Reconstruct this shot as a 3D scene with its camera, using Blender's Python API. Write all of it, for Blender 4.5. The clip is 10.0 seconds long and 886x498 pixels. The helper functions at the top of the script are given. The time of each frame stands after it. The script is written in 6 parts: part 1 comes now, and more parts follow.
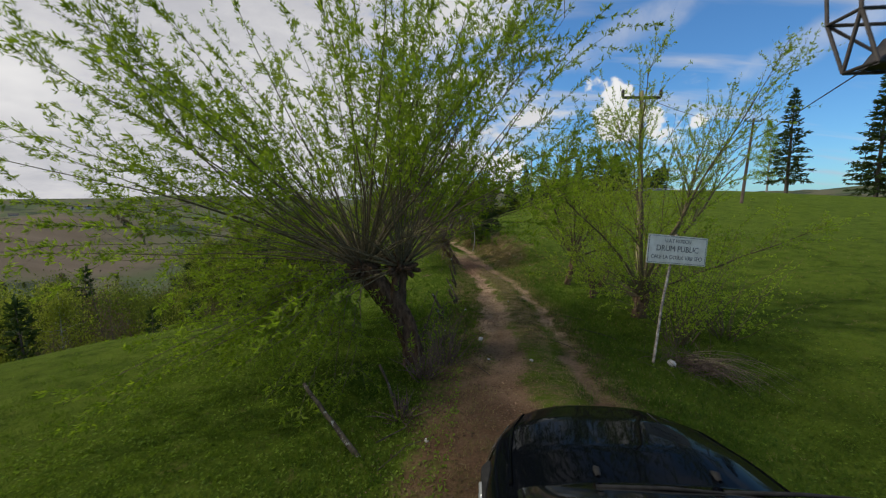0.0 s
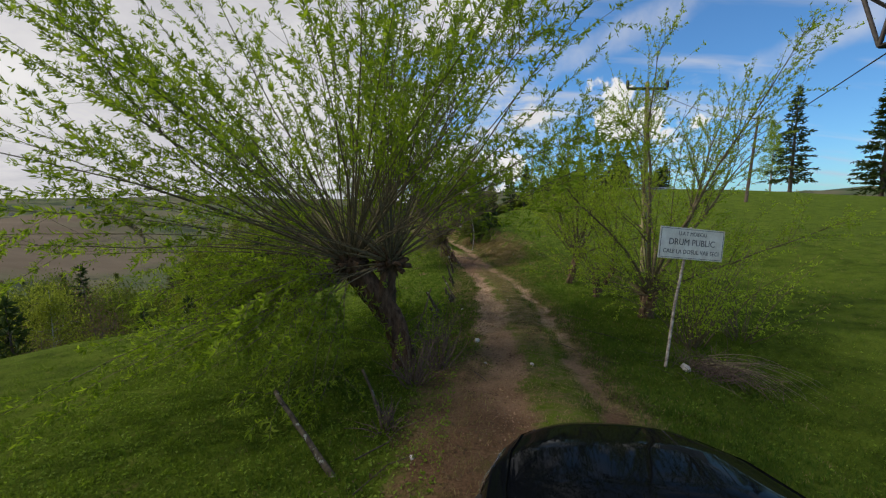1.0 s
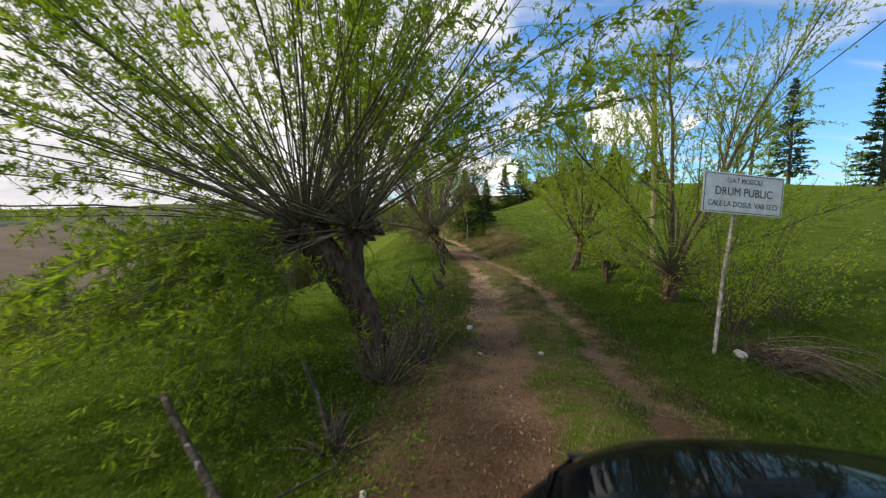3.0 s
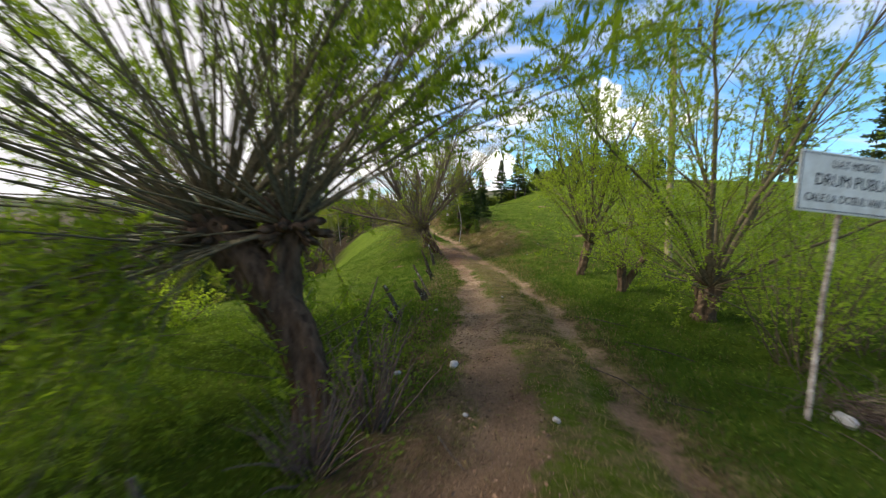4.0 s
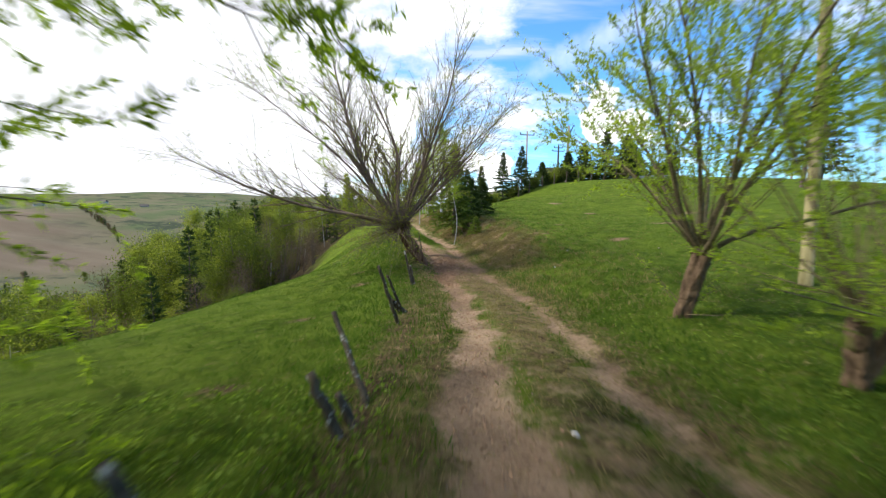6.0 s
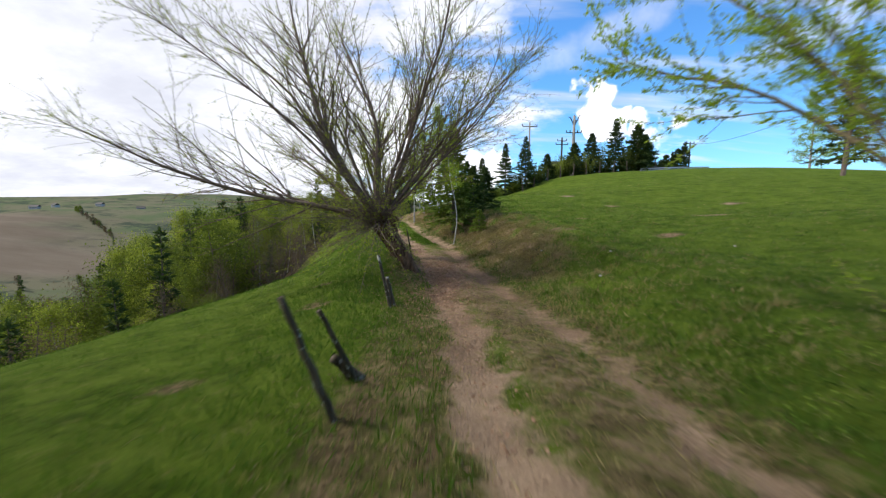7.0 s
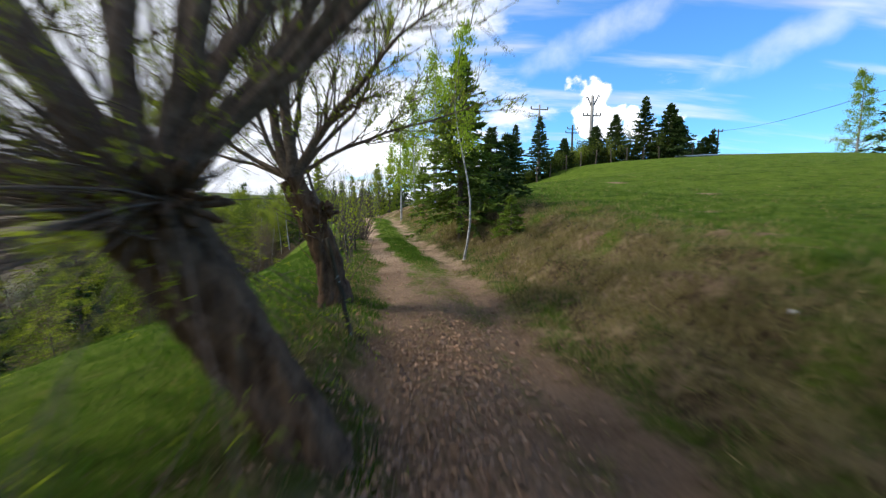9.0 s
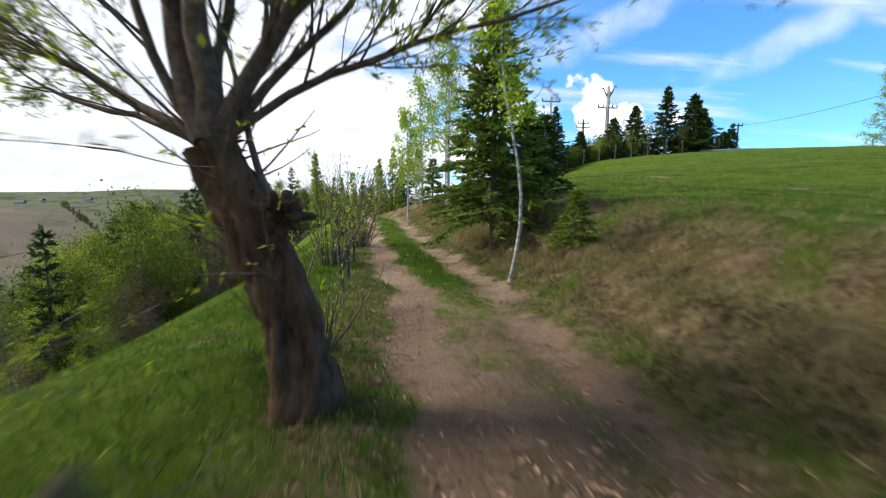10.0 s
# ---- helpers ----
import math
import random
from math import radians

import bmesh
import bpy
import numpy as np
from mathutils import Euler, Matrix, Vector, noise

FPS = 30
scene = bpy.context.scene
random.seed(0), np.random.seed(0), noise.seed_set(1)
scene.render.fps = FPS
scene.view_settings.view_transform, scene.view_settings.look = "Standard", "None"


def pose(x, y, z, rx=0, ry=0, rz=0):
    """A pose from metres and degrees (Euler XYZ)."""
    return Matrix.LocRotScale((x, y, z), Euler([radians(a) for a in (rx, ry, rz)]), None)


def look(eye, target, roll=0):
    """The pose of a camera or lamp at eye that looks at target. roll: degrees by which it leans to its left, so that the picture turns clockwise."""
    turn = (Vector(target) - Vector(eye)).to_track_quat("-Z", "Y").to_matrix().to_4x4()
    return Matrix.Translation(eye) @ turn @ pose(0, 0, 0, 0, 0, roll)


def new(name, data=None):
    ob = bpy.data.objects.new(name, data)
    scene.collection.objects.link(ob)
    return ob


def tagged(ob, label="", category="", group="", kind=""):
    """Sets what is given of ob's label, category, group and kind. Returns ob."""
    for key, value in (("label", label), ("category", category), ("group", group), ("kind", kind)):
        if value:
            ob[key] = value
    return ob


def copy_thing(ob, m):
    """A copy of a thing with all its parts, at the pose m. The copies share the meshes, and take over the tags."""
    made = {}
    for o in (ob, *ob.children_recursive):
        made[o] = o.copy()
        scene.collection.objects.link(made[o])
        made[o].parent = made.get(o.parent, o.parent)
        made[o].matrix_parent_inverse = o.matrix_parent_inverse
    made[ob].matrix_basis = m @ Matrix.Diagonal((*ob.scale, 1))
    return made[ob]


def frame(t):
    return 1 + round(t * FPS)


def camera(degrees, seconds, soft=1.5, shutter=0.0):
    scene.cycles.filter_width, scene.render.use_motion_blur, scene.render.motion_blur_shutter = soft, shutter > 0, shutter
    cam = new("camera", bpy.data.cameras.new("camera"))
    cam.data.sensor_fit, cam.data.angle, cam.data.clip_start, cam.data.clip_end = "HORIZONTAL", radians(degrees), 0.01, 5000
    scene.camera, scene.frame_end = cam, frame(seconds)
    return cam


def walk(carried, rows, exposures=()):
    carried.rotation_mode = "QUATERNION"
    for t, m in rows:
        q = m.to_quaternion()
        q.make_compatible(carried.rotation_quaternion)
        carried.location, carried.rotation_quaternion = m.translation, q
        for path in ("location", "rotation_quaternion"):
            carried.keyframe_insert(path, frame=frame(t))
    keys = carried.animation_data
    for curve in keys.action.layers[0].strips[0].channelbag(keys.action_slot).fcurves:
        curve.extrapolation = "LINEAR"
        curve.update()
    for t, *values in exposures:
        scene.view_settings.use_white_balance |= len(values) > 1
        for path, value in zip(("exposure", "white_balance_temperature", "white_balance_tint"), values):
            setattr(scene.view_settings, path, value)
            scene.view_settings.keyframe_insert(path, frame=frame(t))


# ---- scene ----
cam = camera(94.9, 10.0, soft=1.2, shutter=0.6)
PATH = [
    (0, (0.41, -1.902, 2.823), (0.204, 0.075, 2.596), 0.0),
    (0.5, (0.43, -1.43, 2.599), (0.225, 0.549, 2.398), -0.3),
    (1, (0.476, -1.275, 2.636), (0.268, 0.701, 2.41), 0.1),
    (1.5, (0.53, -0.947, 2.352), (0.32, 1.031, 2.142), -0.6),
    (2, (0.459, -0.602, 2.035), (0.265, 1.378, 1.837), -0.9),
    (2.5, (0.467, -0.221, 1.846), (0.281, 1.761, 1.649), -0.9),
    (2.7, (0.501, -0.03, 1.814), (0.309, 1.951, 1.619), -0.9),
    (3.8, (0.532, 1.502, 1.919), (0.38, 3.482, 1.681), -0.3),
    (4, (0.582, 2.002, 1.809), (0.42, 3.981, 1.578), -0.0),
    (4.5, (0.656, 3.205, 1.722), (0.494, 5.185, 1.49), -0.0),
    (5, (0.612, 4.54, 1.633), (0.45, 6.52, 1.401), 0.1),
    (5.5, (0.494, 5.926, 1.51), (0.342, 7.907, 1.279), 0.2),
    (5.7, (0.463, 6.49, 1.473), (0.316, 8.472, 1.246), 0.7),
    (6.8, (0.314, 10.093, 1.14), (0.174, 12.074, 0.907), 0.0),
    (7, (0.263, 10.729, 1.076), (0.122, 12.71, 0.844), -0.0),
    (7.5, (0.185, 12.51, 0.93), (0.048, 14.491, 0.697), -0.0),
    (8, (-0.004, 14.361, 0.795), (-0.135, 16.343, 0.56), 0.1),
    (8.5, (-0.242, 16.085, 0.733), (-0.366, 18.067, 0.494), 0.1),
    (9, (-0.373, 17.968, 0.669), (-0.491, 19.95, 0.429), 0.0),
    (9.5, (-0.691, 19.332, 0.608), (-0.806, 21.314, 0.359), 0.4),
    (10, (-1.039, 20.502, 0.626), (-1.16, 22.482, 0.376), 0.1),
]
walk(cam, [(t, look(e, g, r)) for t, e, g, r in PATH], [(0, -0.6, 6550, 9), (1.5, -0.42, 6700, 10.5), (2.5, -0.2, 6800, 11.5), (4, 0.16, 6750, 11), (5.5, 0.52, 6450, 8.5), (7, 0.08, 6200, 10), (8, 0.0, 6050, 9), (10, 0.25, 6100, 8.5)])

# ---- world, sun ----
SUN_AZ, SUN_EL = radians(-88), radians(50)      # azimuth from +y towards +x
sun_dir = Vector((math.sin(SUN_AZ) * math.cos(SUN_EL), math.cos(SUN_AZ) * math.cos(SUN_EL), math.sin(SUN_EL)))
sun = new("sun", bpy.data.lights.new("sun", "SUN"))
sun.data.energy, sun.data.angle, sun.data.color = 3.7, radians(5.0), (1.0, 0.94, 0.84)
sun.rotation_euler = sun_dir.to_track_quat("Z", "Y").to_euler()

world = bpy.data.worlds.new("sky")
scene.world = world
world.use_nodes = True
wt = world.node_tree
wt.nodes.clear()


def wmath(op, a, b=None, c=None, clamp=False):
    n = wt.nodes.new("ShaderNodeMath")
    n.operation, n.use_clamp = op, clamp
    for i, v in enumerate((a, b, c)):
        if v is None:
            continue
        if isinstance(v, (int, float)):
            n.inputs[i].default_value = v
        else:
            wt.links.new(v, n.inputs[i])
    return n.outputs[0]


def wramp(x, lo, hi):
    n = wt.nodes.new("ShaderNodeMapRange")
    n.interpolation_type = "SMOOTHSTEP"
    wt.links.new(x, n.inputs["Value"])
    n.inputs["From Min"].default_value, n.inputs["From Max"].default_value = lo, hi
    return n.outputs["Result"]


out = wt.nodes.new("ShaderNodeOutputWorld")
bg = wt.nodes.new("ShaderNodeBackground")
sky = wt.nodes.new("ShaderNodeTexSky")
sky.sky_type, sky.sun_disc = "NISHITA", False
sky.sun_elevation, sky.sun_rotation = SUN_EL, SUN_AZ
sky.air_density, sky.dust_density, sky.ozone_density = 1.0, 0.5, 2.0
co = wt.nodes.new("ShaderNodeTexCoord")
sep = wt.nodes.new("ShaderNodeSeparateXYZ")
wt.links.new(co.outputs["Generated"], sep.inputs[0])
# cloud layer: the direction projected on a high plane
zc = wmath("MAXIMUM", sep.outputs[2], 0.0)
px, py = wmath("DIVIDE", sep.outputs[0], wmath("ADD", zc, 0.25)), wmath("DIVIDE", sep.outputs[1], wmath("ADD", zc, 0.25))
comb = wt.nodes.new("ShaderNodeCombineXYZ")
wt.links.new(px, comb.inputs[0]), wt.links.new(py, comb.inputs[1])
n1 = wt.nodes.new("ShaderNodeTexNoise")
n1.inputs["Scale"].default_value, n1.inputs["Detail"].default_value, n1.inputs["Roughness"].default_value = 1.3, 8, 0.62
wt.links.new(comb.outputs[0], n1.inputs["Vector"])
# the cloud bank stands on the west side and thins out eastward
west = wmath("MULTIPLY_ADD", sep.outputs[0], -0.42, 0.10)
cover = wmath("ADD", n1.outputs["Fac"], west)
bank = wramp(cover, 0.50, 0.68)
# thin high streaks
stretch = wt.nodes.new("ShaderNodeMapping")
stretch.inputs["Scale"].default_value = (0.55, 2.6, 1)
stretch.inputs["Rotation"].default_value = (0, 0, radians(-22))
wt.links.new(comb.outputs[0], stretch.inputs["Vector"])
n2 = wt.nodes.new("ShaderNodeTexNoise")
n2.inputs["Scale"].default_value, n2.inputs["Detail"].default_value = 1.6, 5
wt.links.new(stretch.outputs[0], n2.inputs["Vector"])
streak = wmath("MULTIPLY", wramp(n2.outputs["Fac"], 0.50, 0.72), 0.75)
# cumulus heads low over the ridge
n3 = wt.nodes.new("ShaderNodeTexNoise")
n3.inputs["Scale"].default_value, n3.inputs["Detail"].default_value = 17.0, 9
wt.links.new(co.outputs["Generated"], n3.inputs["Vector"])
heads = None
for az, el, r in ((16.4, 12.2, 2.6), (17.6, 10.4, 2.7), (21.4, 9.8, 1.9), (25.6, 9.8, 1.0), (1.3, 5.6, 2.6), (4.0, 4.5, 2.4), (-10.5, 10.0, 3.0), (-12.5, 7.5, 3.3)):
    d = (math.sin(radians(az)) * math.cos(radians(el)), math.cos(radians(az)) * math.cos(radians(el)), math.sin(radians(el)))
    dot = wt.nodes.new("ShaderNodeVectorMath")
    dot.operation = "DOT_PRODUCT"
    dot.inputs[1].default_value = d
    wt.links.new(co.outputs["Generated"], dot.inputs[0])
    ang = wmath("ARCCOSINE", wmath("MINIMUM", dot.outputs["Value"], 0.99999))
    fuzz = wmath("MULTIPLY_ADD", n3.outputs["Fac"], -0.17, 0.085)
    m = wramp(wmath("SUBTRACT", radians(r), wmath("ADD", ang, fuzz)), -0.006, 0.012)
    heads = m if heads is None else wmath("MAXIMUM", heads, m)
# long wisps rising to the north-east
for az, el, L, W, tilt in ((16.3, 19.7, 11.0, 2.4, 18), (37.3, 16.6, 9.5, 2.0, 20), (24.0, 27.0, 9.0, 1.6, 22), (50.0, 21.0, 8.0, 1.8, 16)):
    a_, e_, t_ = radians(az), radians(el), radians(tilt)
    right = Vector((math.cos(a_), -math.sin(a_), 0))
    rise = Vector((-math.sin(e_) * math.sin(a_), -math.sin(e_) * math.cos(a_), math.cos(e_)))
    fwd = Vector((math.sin(a_) * math.cos(e_), math.cos(a_) * math.cos(e_), math.sin(e_)))
    parts_ = []
    for axis, size in ((right * math.cos(t_) + rise * math.sin(t_), L), (rise * math.cos(t_) - right * math.sin(t_), W)):
        dot = wt.nodes.new("ShaderNodeVectorMath")
        dot.operation = "DOT_PRODUCT"
        dot.inputs[1].default_value = axis
        wt.links.new(co.outputs["Generated"], dot.inputs[0])
        parts_.append(wmath("POWER", wmath("ABSOLUTE", wmath("DIVIDE", dot.outputs["Value"], math.sin(radians(size)))), 2.0))
    ahead = wt.nodes.new("ShaderNodeVectorMath")
    ahead.operation = "DOT_PRODUCT"
    ahead.inputs[1].default_value = fwd
    wt.links.new(co.outputs["Generated"], ahead.inputs[0])
    body = wmath("SUBTRACT", wmath("MULTIPLY_ADD", n3.outputs["Fac"], 2.2, -0.35), wmath("ADD", parts_[0], parts_[1]))
    m = wmath("MULTIPLY", wmath("MULTIPLY", wramp(body, -0.5, 1.3), wmath("GREATER_THAN", ahead.outputs["Value"], 0.0)), 0.5)
    heads = wmath("MAXIMUM", heads, m)
cloud = wmath("MAXIMUM", wmath("MAXIMUM", bank, streak), heads, clamp=True)
mixc = wt.nodes.new("ShaderNodeMix")
mixc.data_type = "RGBA"
wt.links.new(cloud, mixc.inputs[0])
gain = wt.nodes.new("ShaderNodeMix")
gain.data_type, gain.blend_type = "RGBA", "MULTIPLY"
gain.inputs[0].default_value = 1.0
wt.links.new(sky.outputs[0], gain.inputs[6])
gain.inputs[7].default_value = (1.25, 2.2, 3.0, 1)
wt.links.new(gain.outputs[2], mixc.inputs[6])
shade = wt.nodes.new("ShaderNodeMix")
shade.data_type = "RGBA"
wt.links.new(wramp(n1.outputs["Fac"], 0.35, 0.75), shade.inputs[0])
shade.inputs[6].default_value, shade.inputs[7].default_value = (10.8, 10.8, 11.7, 1), (17.2, 17.0, 17.1, 1)
lit = wt.nodes.new("ShaderNodeMix")
lit.data_type = "RGBA"
wt.links.new(heads, lit.inputs[0])
wt.links.new(shade.outputs[2], lit.inputs[6])
lit.inputs[7].default_value = (18.5, 18.4, 18.4, 1)
wt.links.new(lit.outputs[2], mixc.inputs[7])
wt.links.new(mixc.outputs[2], bg.inputs["Color"])
bg.inputs["Strength"].default_value = 0.073
wt.links.new(bg.outputs[0], out.inputs[0])


# ---- materials ----
def material(name, rough=0.8, metal=0.0, coat=0.0):
    m = bpy.data.materials.new(name)
    m.use_nodes = True
    b = m.node_tree.nodes["Principled BSDF"]
    b.inputs["Roughness"].default_value, b.inputs["Metallic"].default_value = rough, metal
    b.inputs["Coat Weight"].default_value = coat
    return m, m.node_tree, b


def noise_tex(t, scale, detail=4, rough=0.55, vec=None, stretch=None):
    n = t.nodes.new("ShaderNodeTexNoise")
    n.inputs["Scale"].default_value, n.inputs["Detail"].default_value, n.inputs["Roughness"].default_value = scale, detail, rough
    c = t.nodes.new("ShaderNodeTexCoord")
    src = vec or c.outputs["Object"]
    if stretch:
        mp = t.nodes.new("ShaderNodeMapping")
        mp.inputs["Scale"].default_value = stretch
        t.links.new(src, mp.inputs["Vector"])
        src = mp.outputs[0]
    t.links.new(src, n.inputs["Vector"])
    return n.outputs["Fac"]


def ramp(t, fac, stops):
    r = t.nodes.new("ShaderNodeValToRGB")
    t.links.new(fac, r.inputs[0])
    e = r.color_ramp.elements
    while len(e) < len(stops):
        e.new(0.5)
    for el, (pos, col) in zip(e, stops):
        el.position, el.color = pos, (*col, 1)
    return r.outputs[0]


def mix(t, fac, a, b, mode="MIX"):
    n = t.nodes.new("ShaderNodeMix")
    n.data_type, n.blend_type = "RGBA", mode
    for i, v in ((0, fac), (6, a), (7, b)):
        if isinstance(v, (int, float)):
            n.inputs[i].default_value = v
        elif isinstance(v, tuple):
            n.inputs[i].default_value = (*v, 1)
        else:
            t.links.new(v, n.inputs[i])
    return n.outputs[2]


def bump(t, b, height, strength=0.5, dist=0.02):
    n = t.nodes.new("ShaderNodeBump")
    n.inputs["Strength"].default_value, n.inputs["Distance"].default_value = strength, dist
    t.links.new(height, n.inputs["Height"])
    t.links.new(n.outputs[0], b.inputs["Normal"])


def plain(name, dark, light, scale=8, rough=0.8, metal=0.0, bumps=0.3, dist=0.005, stretch=None, detail=5):
    m, t, b = material(name, rough, metal)
    f = noise_tex(t, scale, detail, 0.6, stretch=stretch)
    t.links.new(ramp(t, f, ((0.3, dark), (0.7, light))), b.inputs["Base Color"])
    if rough > 0.75:
        b.inputs["Specular IOR Level"].default_value = 0.15
    if bumps:
        bump(t, b, f, bumps, dist)
    return m


def leaf_material(name, dark, light, through_light=0.45, vary=0.5):
    m, t, b = material(name, 0.65)
    b.inputs["Specular IOR Level"].default_value = 0.12
    g = t.nodes.new("ShaderNodeNewGeometry")
    col = ramp(t, g.outputs["Random Per Island"], ((0.0, dark), (1.0, light)))
    big = noise_tex(t, 1.2, 2)
    col = mix(t, vary, col, mix(t, big, dark, light))
    t.links.new(col, b.inputs["Base Color"])
    tr = t.nodes.new("ShaderNodeBsdfTranslucent")
    t.links.new(mix(t, 1.0, col, (1.15, 1.25, 0.55), "MULTIPLY"), tr.inputs["Color"])
    ms = t.nodes.new("ShaderNodeMixShader")
    ms.inputs[0].default_value = through_light
    t.links.new(b.outputs[0], ms.inputs[1]), t.links.new(tr.outputs[0], ms.inputs[2])
    t.links.new(ms.outputs[0], t.nodes["Material Output"].inputs["Surface"])
    return m


def ground_material():
    m, t, b = material("meadow", 0.95)
    b.inputs["Specular IOR Level"].default_value = 0.03
    at_dirt, at_dry, at_far, at_dark_earth = (t.nodes.new("ShaderNodeAttribute") for _ in range(4))
    at_dark_earth.attribute_name = "dark_earth"
    at_dirt.attribute_name, at_dry.attribute_name, at_far.attribute_name = "dirt", "dry", "far"
    fine, mid, wide = noise_tex(t, 26, 6, 0.7), noise_tex(t, 2.2, 5, 0.6), noise_tex(t, 0.16, 4, 0.5)
    grass = mix(t, 0.5, ramp(t, fine, ((0.32, (0.009, 0.018, 0.002)), (0.7, (0.136, 0.204, 0.022)))),
                ramp(t, mid, ((0.36, (0.016, 0.032, 0.003)), (0.62, (0.138, 0.204, 0.022)))))
    grass = mix(t, ramp(t, wide, ((0.35, (0, 0, 0)), (0.7, (0.4, 0.4, 0.4)))), grass, (0.082, 0.128, 0.013))
    tuss = noise_tex(t, 0.9, 6, 0.75)
    grass = mix(t, ramp(t, tuss, ((0.40, (0, 0, 0)), (0.62, (0.75, 0.75, 0.75)))), grass, mix(t, fine, (0.066, 0.108, 0.010), (0.188, 0.245, 0.032)))
    grass = mix(t, ramp(t, noise_tex(t, 3.6, 4, 0.7), ((0.60, (0, 0, 0)), (0.72, (0.6, 0.6, 0.6)))), grass, (0.17, 0.15, 0.05))
    dryc = ramp(t, noise_tex(t, 14, 6, 0.7), ((0.36, (0.024, 0.016, 0.009)), (0.66, (0.33, 0.235, 0.125))))
    dryc = mix(t, 0.5, dryc, ramp(t, noise_tex(t, 2.6, 6, 0.7), ((0.38, (0.026, 0.019, 0.011)), (0.5, (0.12, 0.088, 0.048)), (0.64, (0.44, 0.33, 0.18)))))
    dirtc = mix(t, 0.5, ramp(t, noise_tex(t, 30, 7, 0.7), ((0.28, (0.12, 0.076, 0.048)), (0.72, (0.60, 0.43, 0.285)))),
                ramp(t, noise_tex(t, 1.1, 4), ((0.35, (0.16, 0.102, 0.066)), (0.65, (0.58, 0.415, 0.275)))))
    # a darker, browner tone of the track's earth, laid on by attribute
    dirtc = mix(t, at_dark_earth.outputs["Fac"], dirtc, mix(t, 1.0, dirtc, (0.50, 0.42, 0.37), "MULTIPLY"))
    # ragged borders from the mask and the noise together
    def edge(att, lo, hi, nz, amount=0.9):
        a = t.nodes.new("ShaderNodeMath")
        a.operation = "MULTIPLY_ADD"
        t.links.new(nz, a.inputs[0])
        a.inputs[1].default_value = amount
        t.links.new(att.outputs["Fac"], a.inputs[2])
        r = t.nodes.new("ShaderNodeMapRange")
        r.interpolation_type = "SMOOTHSTEP"
        t.links.new(a.outputs[0], r.inputs["Value"])
        r.inputs["From Min"].default_value, r.inputs["From Max"].default_value = lo, hi
        return r.outputs["Result"]
    col = mix(t, edge(at_dry, 0.75, 1.15, noise_tex(t, 5, 6, 0.7)), grass, dryc)
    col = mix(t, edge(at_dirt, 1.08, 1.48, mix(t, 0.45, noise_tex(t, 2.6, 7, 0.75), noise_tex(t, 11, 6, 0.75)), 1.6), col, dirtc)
    fields = noise_tex(t, 0.012, 3)
    farc = mix(t, ramp(t, fields, ((0.42, (0, 0, 0)), (0.56, (1, 1, 1)))), (0.085, 0.108, 0.05), (0.125, 0.118, 0.07))
    farc = mix(t, ramp(t, noise_tex(t, 0.02, 6, 0.7), ((0.52, (0, 0, 0)), (0.6, (1, 1, 1)))), farc, (0.045, 0.058, 0.036))
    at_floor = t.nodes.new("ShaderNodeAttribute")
    at_floor.attribute_name = "shaded_wood_floor"
    at_field = t.nodes.new("ShaderNodeAttribute")
    at_field.attribute_name = "field"
    farc = mix(t, at_field.outputs["Fac"], farc, ramp(t, noise_tex(t, 0.03, 5, 0.6, stretch=(0.3, 1, 1)), ((0.35, (0.125, 0.098, 0.068)), (0.65, (0.165, 0.132, 0.095)))))
    col = mix(t, at_far.outputs["Fac"], col, farc)
    # brown leaf litter, with the understorey's shade put into its dark colour
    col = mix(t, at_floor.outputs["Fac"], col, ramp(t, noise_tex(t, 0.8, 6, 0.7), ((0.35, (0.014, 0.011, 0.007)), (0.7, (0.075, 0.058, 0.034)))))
    t.links.new(col, b.inputs["Base Color"])
    h = mix(t, 0.4, noise_tex(t, 40, 6, 0.75), noise_tex(t, 6, 5, 0.6))
    bump(t, b, h, 1.0, 0.12)
    return m


M_GROUND = ground_material()
M_BARK = plain("willow_bark", (0.04, 0.026, 0.016), (0.21, 0.145, 0.092), 14, 1.0, 0, 1.0, 0.03, (1, 1, 0.22), 8)
M_STEM = plain("willow_stem", (0.075, 0.06, 0.035), (0.20, 0.165, 0.095), 20, 0.8, 0, 0.3, 0.002)
M_STEM_GREY = plain("bare_stem", (0.07, 0.055, 0.045), (0.17, 0.14, 0.12), 20, 0.85, 0, 0.3, 0.002)
M_STEM_DARK = plain("dark_stem", (0.078, 0.055, 0.04), (0.215, 0.158, 0.12), 20, 0.9, 0, 0.3, 0.002)
M_BIRCH = plain("birch_bark", (0.10, 0.09, 0.08), (0.66, 0.64, 0.60), 6, 0.7, 0, 0.3, 0.004, (1, 1, 3))
M_BARK_DARK = plain("dark_willow_bark", (0.034, 0.019, 0.011), (0.185, 0.115, 0.07), 16, 1.0, 0, 1.0, 0.03, (1, 1, 0.3), 8)
M_POST = plain("weathered_wood", (0.03, 0.023, 0.017), (0.16, 0.125, 0.095), 18, 0.9, 0, 0.8, 0.006, (1, 1, 0.15), 8)
